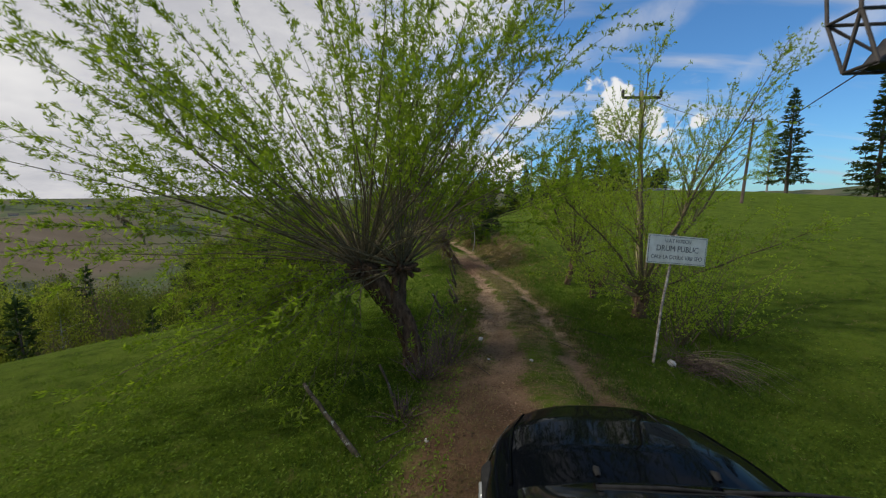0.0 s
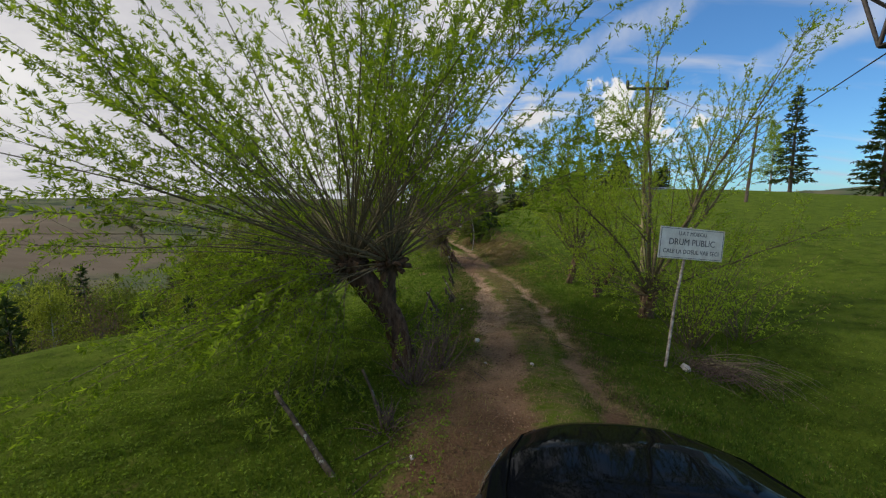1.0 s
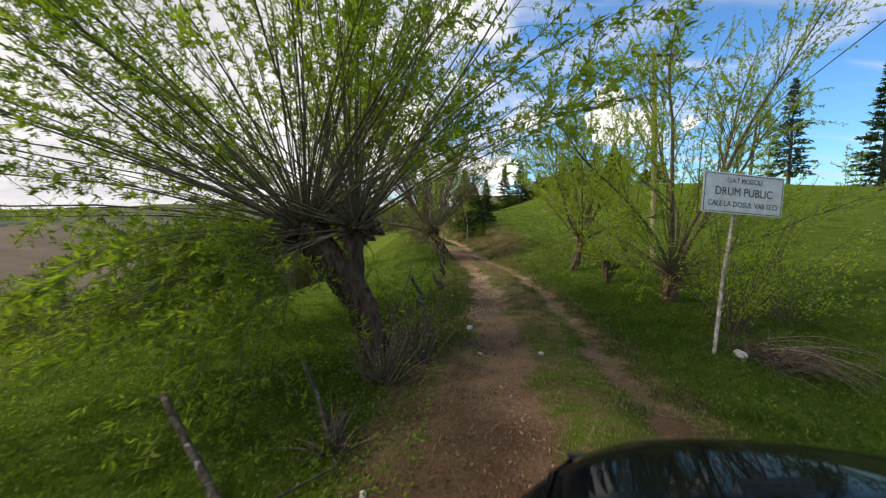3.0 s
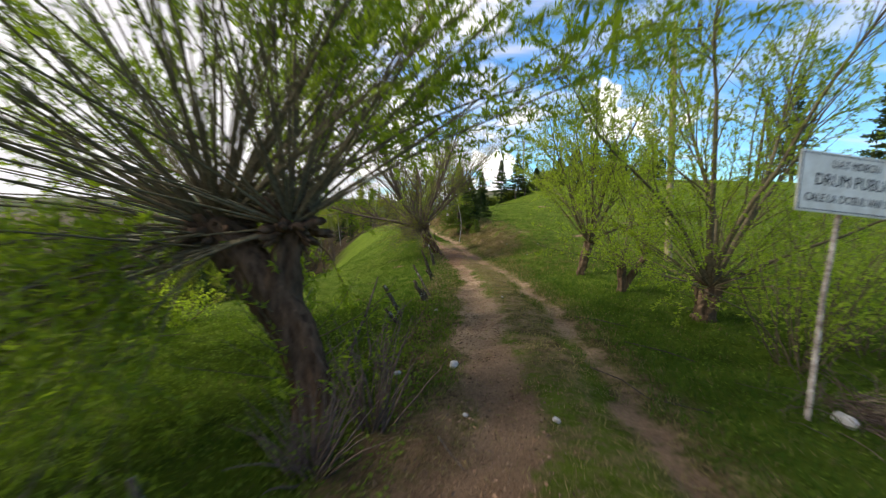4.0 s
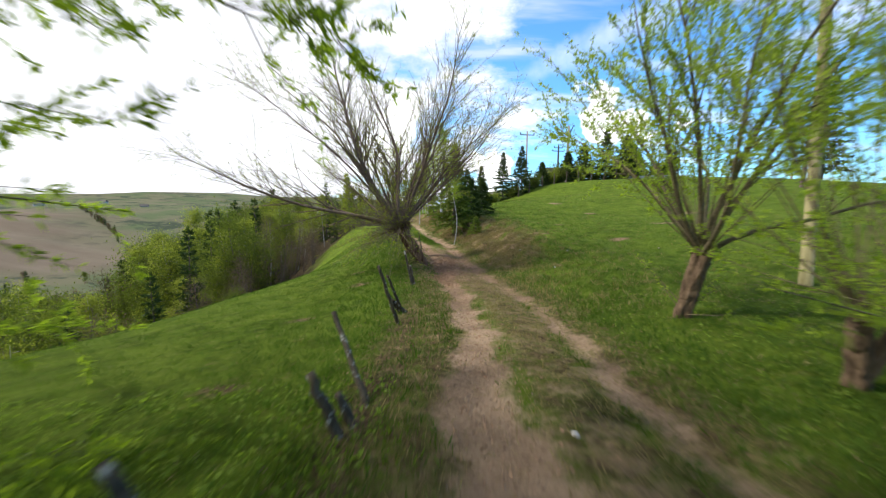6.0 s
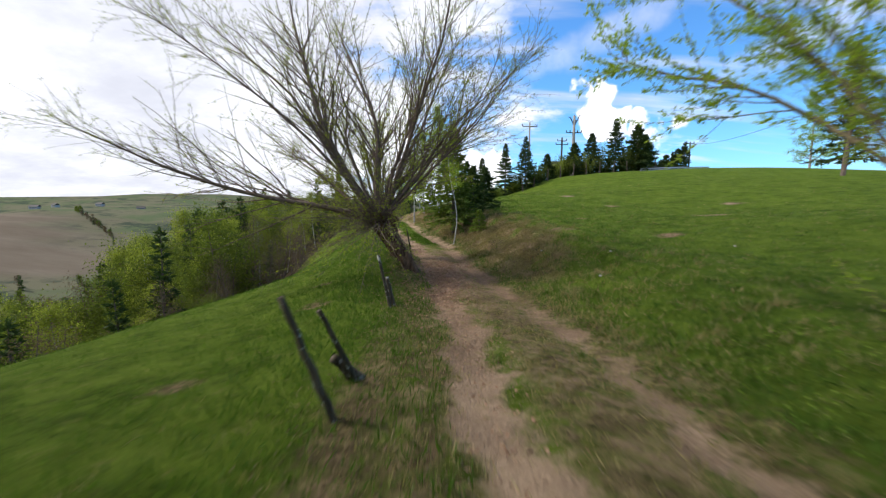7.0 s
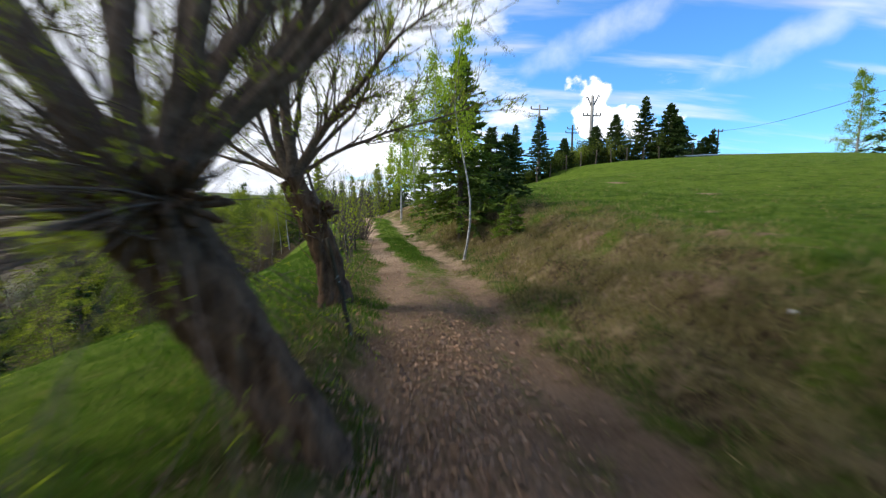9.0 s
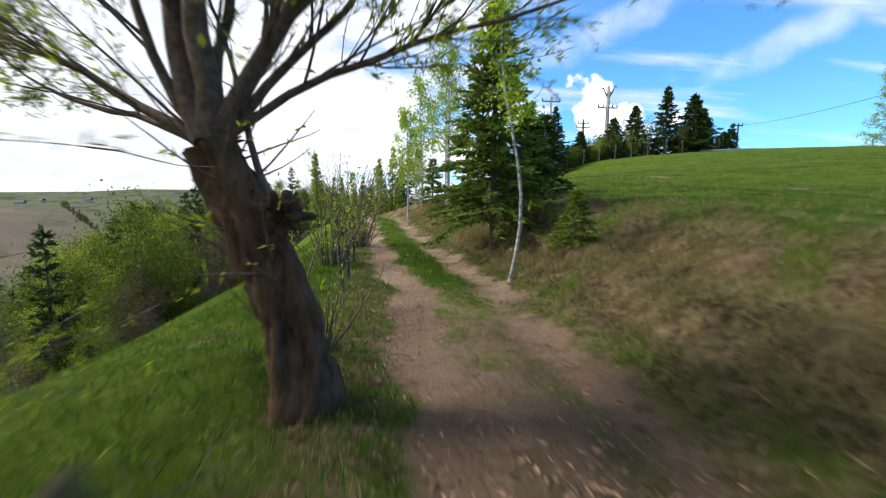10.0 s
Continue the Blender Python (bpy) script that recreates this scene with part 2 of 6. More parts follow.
def lichen_wood():
    m, t, b = material("lichened_wood", 0.95)
    b.inputs["Specular IOR Level"].default_value = 0.1
    f = noise_tex(t, 18, 8, 0.6, stretch=(1, 1, 0.15))
    col = ramp(t, f, ((0.3, (0.026, 0.021, 0.014)), (0.7, (0.135, 0.112, 0.078))))
    spots = ramp(t, noise_tex(t, 13, 5, 0.65), ((0.56, (0, 0, 0)), (0.62, (0.8, 0.8, 0.8))))
    t.links.new(mix(t, spots, col, (0.34, 0.35, 0.30)), b.inputs["Base Color"])
    bump(t, b, f, 0.9, 0.006)
    return m


M_FENCE = lichen_wood()
M_LEAF = leaf_material("willow_leaf", (0.105, 0.168, 0.016), (0.32, 0.41, 0.05), 0.62)
M_LEAF_YEL = leaf_material("young_leaf", (0.15, 0.185, 0.02), (0.38, 0.41, 0.055), 0.6)
M_LEAF_LIME = leaf_material("lime_leaf", (0.185, 0.265, 0.026), (0.45, 0.54, 0.08), 0.64)
M_NEEDLE = leaf_material("spruce_needle", (0.07, 0.115, 0.016), (0.24, 0.30, 0.05), 0.4)
M_NEEDLE_DARK = leaf_material("dark_needle", (0.022, 0.044, 0.014), (0.085, 0.12, 0.032), 0.25)
M_GRASS = leaf_material("grass_blade", (0.03, 0.066, 0.009), (0.108, 0.18, 0.025), 0.45)
M_TURF = leaf_material("turf_blade", (0.04, 0.078, 0.010), (0.19, 0.26, 0.04), 0.5)
M_WEED = leaf_material("weed_leaf", (0.10, 0.165, 0.022), (0.27, 0.36, 0.06), 0.5)
M_STRAW = leaf_material("straw", (0.10, 0.08, 0.032), (0.41, 0.335, 0.16), 0.3)
M_LITTER = plain("dead_leaf", (0.06, 0.038, 0.022), (0.24, 0.165, 0.10), 9, 0.9)
M_WOOD_GREEN = leaf_material("wood_leaf", (0.045, 0.066, 0.014), (0.17, 0.205, 0.045), 0.55)
M_WOOD_LIME = leaf_material("wood_lime_leaf", (0.12, 0.145, 0.028), (0.36, 0.39, 0.085), 0.6)
M_WOOD_PALE = leaf_material("wood_bud", (0.075, 0.052, 0.044), (0.20, 0.145, 0.115), 0.4)
M_CONCRETE = plain("concrete", (0.24, 0.22, 0.2), (0.42, 0.40, 0.37), 9, 0.9)
M_STEEL = plain("galvanised_steel", (0.36, 0.37, 0.38), (0.58, 0.59, 0.6), 12, 0.45, 0.8, 0.1)
M_RUST = plain("dark_iron", (0.025, 0.022, 0.02), (0.07, 0.06, 0.055), 16, 0.7, 0.3)
M_CHIP = plain("wood_chip", (0.20, 0.11, 0.068), (0.46, 0.30, 0.19), 30, 0.85)
M_PEBBLE = plain("pebble", (0.12, 0.085, 0.06), (0.34, 0.26, 0.19), 25, 0.9)
M_STONE = plain("pale_stone", (0.30, 0.285, 0.26), (0.56, 0.54, 0.50), 20, 0.85, 0, 0.5, 0.01)


# ---- mesh helpers ----
def quads(name, V, Q, mat, smooth=True):
    V, Q = np.ascontiguousarray(V, np.float32), np.ascontiguousarray(Q, np.int32)
    me = bpy.data.meshes.new(name)
    me.vertices.add(len(V))
    me.vertices.foreach_set("co", V.ravel())
    me.loops.add(Q.size)
    me.loops.foreach_set("vertex_index", Q.ravel())
    me.polygons.add(len(Q))
    me.polygons.foreach_set("loop_start", np.arange(len(Q), dtype=np.int32) * 4)
    me.polygons.foreach_set("use_smooth", np.full(len(Q), smooth))
    me.update(calc_edges=True)
    me.materials.append(mat)
    return me


class Buf:
    """Gathers quads of one mesh."""

    def __init__(self):
        self.v, self.q, self.n = [], [], 0

    def add(self, v, q):
        self.v.append(np.asarray(v, float))
        self.q.append(np.asarray(q, int) + self.n)
        self.n += len(v)

    def tube(self, pts, radii, sides=6, close=True):
        pts, radii = np.asarray(pts, float), np.asarray(radii, float)
        d = np.gradient(pts, axis=0)
        d /= np.linalg.norm(d, axis=1, keepdims=True) + 1e-9
        ref = np.array([0.31, 0.95, 0.05]) if abs(d[0][2]) > 0.8 else np.array([0, 0, 1.0])
        a = np.cross(d, ref)
        a /= np.linalg.norm(a, axis=1, keepdims=True) + 1e-9
        b = np.cross(d, a)
        th = np.arange(sides) * 2 * np.pi / sides
        ring = a[:, None] * np.cos(th)[None, :, None] + b[:, None] * np.sin(th)[None, :, None]
        v = (pts[:, None] + ring * radii[:, None, None]).reshape(-1, 3)
        k, j = np.meshgrid(np.arange(len(pts) - 1), np.arange(sides), indexing="ij")
        j2 = (j + 1) % sides
        q = np.stack([k * sides + j, k * sides + j2, (k + 1) * sides + j2, (k + 1) * sides + j], -1).reshape(-1, 4)
        self.add(v, q)
        if close and sides in (4, 6, 8):
            for base in (0, (len(pts) - 1) * sides):
                idx = np.arange(sides) + base
                caps = [[idx[0], idx[1], idx[2], idx[3]]]
                if sides >= 6:
                    caps.append([idx[0], idx[3], idx[4], idx[5]])
                if sides == 8:
                    caps.append([idx[0], idx[5], idx[6], idx[7]])
                self.q.append(np.array(caps) + self.n - len(v))

    def leaves(self, p, d, length, width, rng, fold=0.25):
        """A folded pointed leaf at each p along d."""
        p, d = np.asarray(p, float), np.asarray(d, float)
        n = len(p)
        d = d / (np.linalg.norm(d, axis=1, keepdims=True) + 1e-9)
        r = rng.normal(size=(n, 3))
        s = np.cross(d, r)
        s /= np.linalg.norm(s, axis=1, keepdims=True) + 1e-9
        u = np.cross(s, d)
        L, W = np.broadcast_to(length, n)[:, None], np.broadcast_to(width, n)[:, None]
        mid = p + d * L * 0.42 - u * W * fold
        v = np.stack([p, mid + s * W / 2, p + d * L, mid - s * W / 2], 1).reshape(-1, 3)
        self.add(v, np.arange(4 * n).reshape(-1, 4))

    def mesh(self, name, mat, smooth=True):
        return quads(name, np.concatenate(self.v), np.concatenate(self.q), mat, smooth)


def empty(name, at, label, category, group="", kind=""):
    e = new(name)
    e.matrix_basis = at if isinstance(at, Matrix) else Matrix.Translation(at)
    return tagged(e, label, category, group, kind)


def part(name, me, parent, label=""):
    o = new(name, me)
    o.parent = parent
    return tagged(o, label)


# ---- ground ----
def keyed(y, ys, zs):
    """Smooth interpolation between keys."""
    ys, zs = np.asarray(ys, float), np.asarray(zs, float)
    y = np.clip(y, ys[0], ys[-1])
    i = np.clip(np.searchsorted(ys, y) - 1, 0, len(ys) - 2)
    f = (y - ys[i]) / (ys[i + 1] - ys[i])
    m = np.gradient(zs, ys, axis=0)
    h = ys[i + 1] - ys[i]
    if zs.ndim > 1:
        f, h = f[..., None], h[..., None]
    return ((2 * f**3 - 3 * f**2 + 1) * zs[i] + (f**3 - 2 * f**2 + f) * h * m[i] + (-2 * f**3 + 3 * f**2) * zs[i + 1] + (f**3 - f**2) * h * m[i + 1])


def lane(y):
    """Middle of the cart track."""
    return keyed(y, (-40, -5, 0, 4, 8, 11, 15, 18, 21, 24, 26.5, 29, 33, 39, 46, 60, 200), (1.3, 1.4, 1.42, 1.45, 1.33, 1.15, 0.88, 0.3, -0.42, -1.0, -1.5, -2.3, -3.4, -5.0, -7.5, -14, -90))


def lane_z(y):
    return keyed(y, (-40, -5, 1, 4, 6.5, 8, 10, 13, 16, 20, 23, 27, 33, 38, 44, 60, 200), (0.6, 0.25, 0.15, 0.03, -0.03, 0.0, -0.08, -0.30, -0.53, -0.69, -0.66, -0.62, -0.5, -0.36, -0.6, -2, -12))


OFFS = (-60, -25, -14, -8, -4, -2, -1.15, 1.25, 3, 6, 12, 20, 30, 60)
YS = (-40, -5, 6, 13, 20, 27, 40, 55, 80, 130)
SOUTH = (  # height above the track's middle at these offsets, for the lines YS
    (-20, -7, -2.2, -1.0, -.6, -.35, -.2, -.2, -.4, -.5, 0, .6, 1.0, 1.3),
    (-20, -4.6, -1.25, -.8, -.5, -.3, -.1, -.2, -.45, -.5, -.1, .6, 1.0, 1.4),
    (-22, -5.5, -1.35, -.8, -.4, -.18, -.05, -.1, -.37, -.3, .15, .8, 1.3, 1.6),
    (-22, -11, -2.65, -.88, -.38, -.12, -.03, .0, .15, .2, .75, 1.3, 1.7, 1.7),
    (-24, -15, -5.2, -1.4, -.36, .08, .10, .08, .62, .75, 1.5, 1.9, 2.2, 1.9),
)
NORTH = (
    (-25, -19, -8.4, -2.8, -.75, -.02, .07, .15, .95, 1.15, 1.25, 1.9, 2.3, 1.9),
    (-24, -20, -11, -4.8, -1.6, -.3, 0, .15, 1.0, 1.6, 2.2, 2.9, 3.2, 2.4),
    (-24, -20, -11, -4.8, -1.6, -.3, 0, .2, .7, 1.2, 2.4, 4.9, 5.8, 5.0),
    (-24, -19, -11, -5.5, -2.0, -.3, 0, .2, .5, 1.0, 2.0, 4.0, 5.2, 5.0),
    (-30, -18, -11, -6, -3, -1, 0, 0, .5, 1.5, 3, 5, 6, 6),
)
CROSS = SOUTH + NORTH


def ground_z(x, y):
    x, y = np.broadcast_arrays(np.asarray(x, float), np.asarray(y, float))
    yc = np.clip(y, -40, 130)
    u = x - lane(yc)
    rows = keyed(yc, YS, CROSS)
    z = lane_z(yc).copy()
    offs = np.array(OFFS, float)
    uc = np.clip(u, offs[0], offs[-1])
    i = np.clip(np.searchsorted(offs, uc) - 1, 0, len(offs) - 2)
    h = offs[i + 1] - offs[i]
    f = (uc - offs[i]) / h
    sl = np.gradient(rows, offs, axis=-1)
    take = lambda a, k: np.take_along_axis(a, k[..., None], -1)[..., 0]
    a, b, ma, mb = take(rows, i), take(rows, i + 1), take(sl, i), take(sl, i + 1)
    z += (2 * f**3 - 3 * f**2 + 1) * a + (f**3 - 2 * f**2 + f) * h * ma + (-2 * f**3 + 3 * f**2) * b + (f**3 - f**2) * h * mb
    # wheel ruts and a low crown of turf between them
    fade = np.clip((yc + 10) / 5, 0, 1) * np.clip((70 - yc) / 20, 0, 1)
    z += fade * (-0.055 * np.exp(-((u + 0.64) / 0.26) ** 2) - 0.05 * np.exp(-((u - 0.64) / 0.24) ** 2) + 0.02 * np.exp(-(u / 0.3) ** 2))
    # the valley and the hills beyond it
    far_l = np.clip(-60 - u, 0, None)
    z += -26 * (1 - np.exp(-far_l / 60)) + 0.16 * np.clip(far_l - 110, 0, None) * np.exp(-np.clip(far_l - 110, 0, None) / 900)
    far_r = np.clip(u - 60, 0, None)
    z += -7 * (1 - np.exp(-far_r / 80)) + 0.02 * np.clip(far_r - 150, 0, 1500)
    far_y = np.clip(y - 130, 0, None)
    z += -14 * (1 - np.exp(-far_y / 90)) + 0.075 * np.clip(far_y - 200, 0, None) * np.exp(-np.clip(far_y - 200, 0, None) / 1500)
    far_b = np.clip(-40 - y, 0, None)
    z += 0.05 * np.clip(far_b, 0, 400)
    r = np.hypot(x, y)
    z += np.clip((r - 150) / 600, 0, 1) * (14 * np.sin(x * 0.0061 + 1.0) * np.cos(y * 0.0048) + 6 * np.sin(x * 0.017 + y * 0.011))
    # slumped steps on the bank
    bank = np.clip((u - 1.1) / 0.5, 0, 1) * np.clip((4.6 - u) / 1.2, 0, 1) * np.clip((yc - 16) / 4, 0, 1) * np.clip((60 - yc) / 10, 0, 1)
    z += bank * (0.055 * np.sin(u * 7.0 + 1.3 * np.sin(yc * 1.1) + 0.5 * yc) + 0.04 * np.sin(yc * 3.7 + 2.0 * np.sin(u * 2.3)) * np.sin(u * 3.1 + yc))
    # the mound on which the leaning willow stands
    z += 0.20 * np.exp(-((x + 1.3) / 0.42) ** 2 - ((yc - 19.9) / 0.9) ** 2)
    z += 0.28 * np.exp(-((x + 1.5) / 0.42) ** 2 - ((yc - 21.15) / 0.9) ** 2)
    z += 0.18 * np.exp(-((x - 3.7) / 0.9) ** 2 - ((yc - 5.8) / 0.9) ** 2)
    # small unevenness
    z += 0.03 * np.sin(x * 1.7 + 0.6 * np.sin(y * 1.3)) * np.sin(y * 1.1 + 0.4) * np.clip((np.abs(u) - 1.0) / 2, 0, 1)
    z += 0.012 * np.sin(x * 5.3 + y * 2.1) * np.sin(y * 4.7 - x * 1.3)
    return z


def gz(x, y):
    return float(ground_z(x, y))


def grown(lo, hi, first, rate=1.16):
    """Grid lines from lo outward to hi with growing steps."""
    r, step = [lo], first
    while abs(r[-1]) < abs(hi):
        r.append(r[-1] + math.copysign(step, hi))
        step *= rate
    return r


def ground_masks(X, Y, u):
    """Where bare earth, dry grass and far fields show."""
    near = np.clip((70 - Y) / 20, 0, 1)
    bare = np.clip(np.interp(Y, (-6, 5, 9, 14, 18, 22, 26, 30, 60), (.75, .75, .85, .72, .78, .9, .85, .72, .7)), 0, 1)
    mid_turf = np.interp(Y, (-6, 6, 12, 16, 19, 22, 24.5, 27, 60), (.36, .40, .34, .42, .62, .70, .5, .2, .2))
    wob = u + 0.07 * np.sin(Y * 1.9) + 0.06 * np.sin(Y * 4.3 + 1.0) + 0.05 * np.sin(Y * 8.7 + 2.0 * np.sin(X * 3))
    wob_r = u + 0.06 * np.sin(Y * 2.3 + 2.0) + 0.05 * np.sin(Y * 5.9) + 0.04 * np.sin(Y * 10.3)
    worn = 0.80 + 0.20 * np.sin(Y * 2.9 + 1.5 * np.sin(Y * 0.8)) * np.sin(Y * 1.3 + 0.7)
    left_w, right_w = np.interp(Y, (0, 9, 12, 17, 19, 30), (.44, .42, .28, .30, .32, .30)), np.interp(Y, (0, 8, 14, 19, 22, 30), (.24, .22, .25, .36, .40, .34))
    dirt = np.maximum(np.exp(-np.abs((wob - np.interp(Y, (16, 19, 24, 27), (-0.64, -0.42, -0.42, -0.62))) / left_w) ** 2.4) * (bare + 0.08), np.exp(-np.abs((wob_r - 0.64) / right_w) ** 2.4) * bare * 0.98 * worn)
    dirt = np.maximum(dirt, np.exp(-((u / 0.6) ** 4)) * mid_turf)
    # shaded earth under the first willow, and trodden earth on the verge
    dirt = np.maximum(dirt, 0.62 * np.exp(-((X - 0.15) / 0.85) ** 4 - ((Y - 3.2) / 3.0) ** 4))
    dirt *= near
    patches = np.zeros_like(X)
    for cx, cy, r in ((5.45, 21.84, .5), (9.0, 26.4, .8), (4.3, 26.1, .35), (3.2, 22.95, .3), (2.8, 23.3, .3), (1.55, 24.3, .4), (7.0, 31, .5), (12, 30, .7), (6, 36, .6), (14, 24, .6), (-2.6, 14.3, .35), (-3.1, 19.5, .4), (-2.0, 11.0, .3), (-2.4, 17.4, .35), (-3.4, 24.0, .35)):
        patches = np.maximum(patches, np.exp(-(((X - cx) / r) ** 2 + ((Y - cy) / (r * 0.8)) ** 2)))
    patchy = np.clip(0.7 + 0.5 * np.sin(X * 2.1 + 1.7 * np.sin(Y * 0.9)) * np.sin(Y * 1.3 + X * 0.8) + 0.35 * np.sin(X * 5.1 - Y * 3.3), 0, 1)
    dry = 0.25 + np.interp(Y, (18, 22), (0.48, 0.68)) * np.clip(patchy + np.interp(Y, (19, 23), (0, 0.2)), 0, 1) * np.clip((u - 0.9) / 0.5, 0, 1) * np.clip((np.interp(Y, (15, 20, 24), (2.6, 3.4, 4.2)) - u) / 1.6, 0, 1) * np.clip((Y - 16) / 5, 0, 1) * near
    dry = np.maximum(dry, 0.75 * patches)
    dirt = np.maximum(dirt, 0.62 * patches * np.clip(u, 0, 1))
    for cx, cy, r in ((1.85, 21.9, .6), (2.3, 20.2, .5), (2.9, 22.3, .4), (1.5, 23.4, .35), (2.7, 18.6, .4), (0.9, 25.2, .35), (0.4, 27.3, .4)):
        dirt = np.maximum(dirt, 0.55 * np.exp(-(((X - cx) / (r * 0.7)) ** 2 + ((Y - cy) / (r * 0.9)) ** 2)))
    # trodden, leaf-strewn verge on the valley side
    dry = np.maximum(dry, 0.62 * np.exp(-((u + 1.55) / 0.45) ** 2) * np.clip((Y - 3) / 3, 0, 1) * np.clip((19 - Y) / 5, 0, 1))
    dry = np.maximum(dry, 0.56 * np.exp(-((np.abs(u + 0.1) - 0.95) / 0.75) ** 2) * near)
    dry = np.maximum(dry, 0.56 * np.exp(-((u - 0.1) / 0.5) ** 4) * np.clip((Y - 4) / 3, 0, 1) * np.clip((24 - Y) / 4, 0, 1))
    R = np.hypot(X + 10, Y - 20)
    far = np.clip((R - 75) / 60, 0, 1) * np.clip((-X - 20 + np.abs(Y - 20) * 0.2) / 40, 0, 1)
    far = np.maximum(far, np.clip((R - 160) / 60, 0, 1))
    return dirt, dry, far


def build_ground():
    xs = grown(-9, -3200, 0.3)[::-1] + list(np.arange(-8.9, 9.01, 0.13)) + grown(9.2, 3200, 0.3)
    ys = grown(-4, -3200, 0.4)[::-1] + list(np.arange(-3.8, 42.01, 0.19)) + grown(42.3, 3600, 0.35)
    X, Y = np.meshgrid(xs, ys)
    Z = ground_z(X, Y)
    u = X - lane(np.clip(Y, -40, 130))
    V = np.stack([X, Y, Z], -1).reshape(-1, 3)
    nx, ny = len(xs), len(ys)
    k, j = np.meshgrid(np.arange(ny - 1), np.arange(nx - 1), indexing="ij")
    Q = np.stack([k * nx + j, k * nx + j + 1, (k + 1) * nx + j + 1, (k + 1) * nx + j], -1).reshape(-1, 4)
    me = quads("ground", V, Q, M_GROUND)
    dirt, dry, far = ground_masks(X, Y, u)
    # the ploughed field on the far slope
    az, r = np.degrees(np.arctan2(-X, Y - 12)), np.hypot(X, Y - 12)
    field = np.clip((az - 45.5 + 0.012 * (760 - r)) / 0.8, 0, 1) * np.clip((80 - az) / 3, 0, 1) * np.clip((r - 440) / 30, 0, 1) * np.clip((830 - r) / 30, 0, 1)
    # ground under the valley wood, where litter and painted understorey shade show
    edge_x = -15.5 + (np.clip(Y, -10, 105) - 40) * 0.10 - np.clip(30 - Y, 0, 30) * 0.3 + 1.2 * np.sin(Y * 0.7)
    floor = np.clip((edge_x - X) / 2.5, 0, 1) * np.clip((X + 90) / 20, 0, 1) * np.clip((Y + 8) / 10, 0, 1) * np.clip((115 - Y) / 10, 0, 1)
    # the last attribute darkens the track earth before Y 8 and from 13 to 27
    for nm, arr in (("field", field), ("shaded_wood_floor", floor), ("dirt", dirt), ("dry", dry), ("far", far), ("dark_earth", np.clip(np.interp(Y, (3.0, 8, 13, 17.5, 24, 27), (0.95, 0, 0, 0.6, 0.5, 0.0)), 0, 1))):
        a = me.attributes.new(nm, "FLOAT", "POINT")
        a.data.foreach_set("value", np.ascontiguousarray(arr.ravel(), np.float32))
    return tagged(new("ground", me), "spring meadow with a rutted earth cart track across it", "ground", kind="structure")


build_ground()


# ---- trees ----
def limb(rng, p, d, length, k=7, lift=0.0, wander=0.05):
    """A growing line: k steps from p along d, bending up or down."""
    d = np.asarray(d, float) / np.linalg.norm(d)
    pts = [np.asarray(p, float)]
    dirs = [d]
    for _ in range(k):
        d = d + np.array([0, 0, lift / k]) + rng.normal(size=3) * wander
        d = d / np.linalg.norm(d)
        pts.append(pts[-1] + d * length / k)
        dirs.append(d)
    return np.array(pts), np.array(dirs)


HEADROOM = np.array([(0.41, -2.5, 2.9), (0.41, -1.9, 2.8), (0.47, -0.2, 1.85), (0.53, 1.5, 1.9), (0.65, 3.2, 1.72), (0.5, 5.9, 1.5), (0.3, 10, 1.15), (0.0, 14.4, 0.8), (-0.37, 18, 0.67), (-1.04, 20.5, 0.63), (-1.2, 23, 0.7)])


def clear(pts, room=0.42):
    """True where a line keeps out of the way along which carts pass."""
    a, b = HEADROOM[:-1], HEADROOM[1:]
    ab = b - a
    t = np.clip(((pts[:, None] - a) * ab).sum(-1) / (ab * ab).sum(-1), 0, 1)
    return np.linalg.norm(a + t[..., None] * ab - pts[:, None], axis=-1).min() > room


def open_part(pts, room):
    """How many points of a line lie before it comes into the way."""
    for i in range(2, len(pts)):
        if not clear(pts[:i], room):
            return i - 1
    return len(pts)


def along(pts, dirs, f):
    """Places and directions at fractions f of a line."""
    x = np.asarray(f) * (len(pts) - 1)
    i = np.clip(x.astype(int), 0, len(pts) - 2)
    w = (x - i)[:, None]
    return pts[i] * (1 - w) + pts[i + 1] * w, dirs[i] * (1 - w) + dirs[i + 1] * w


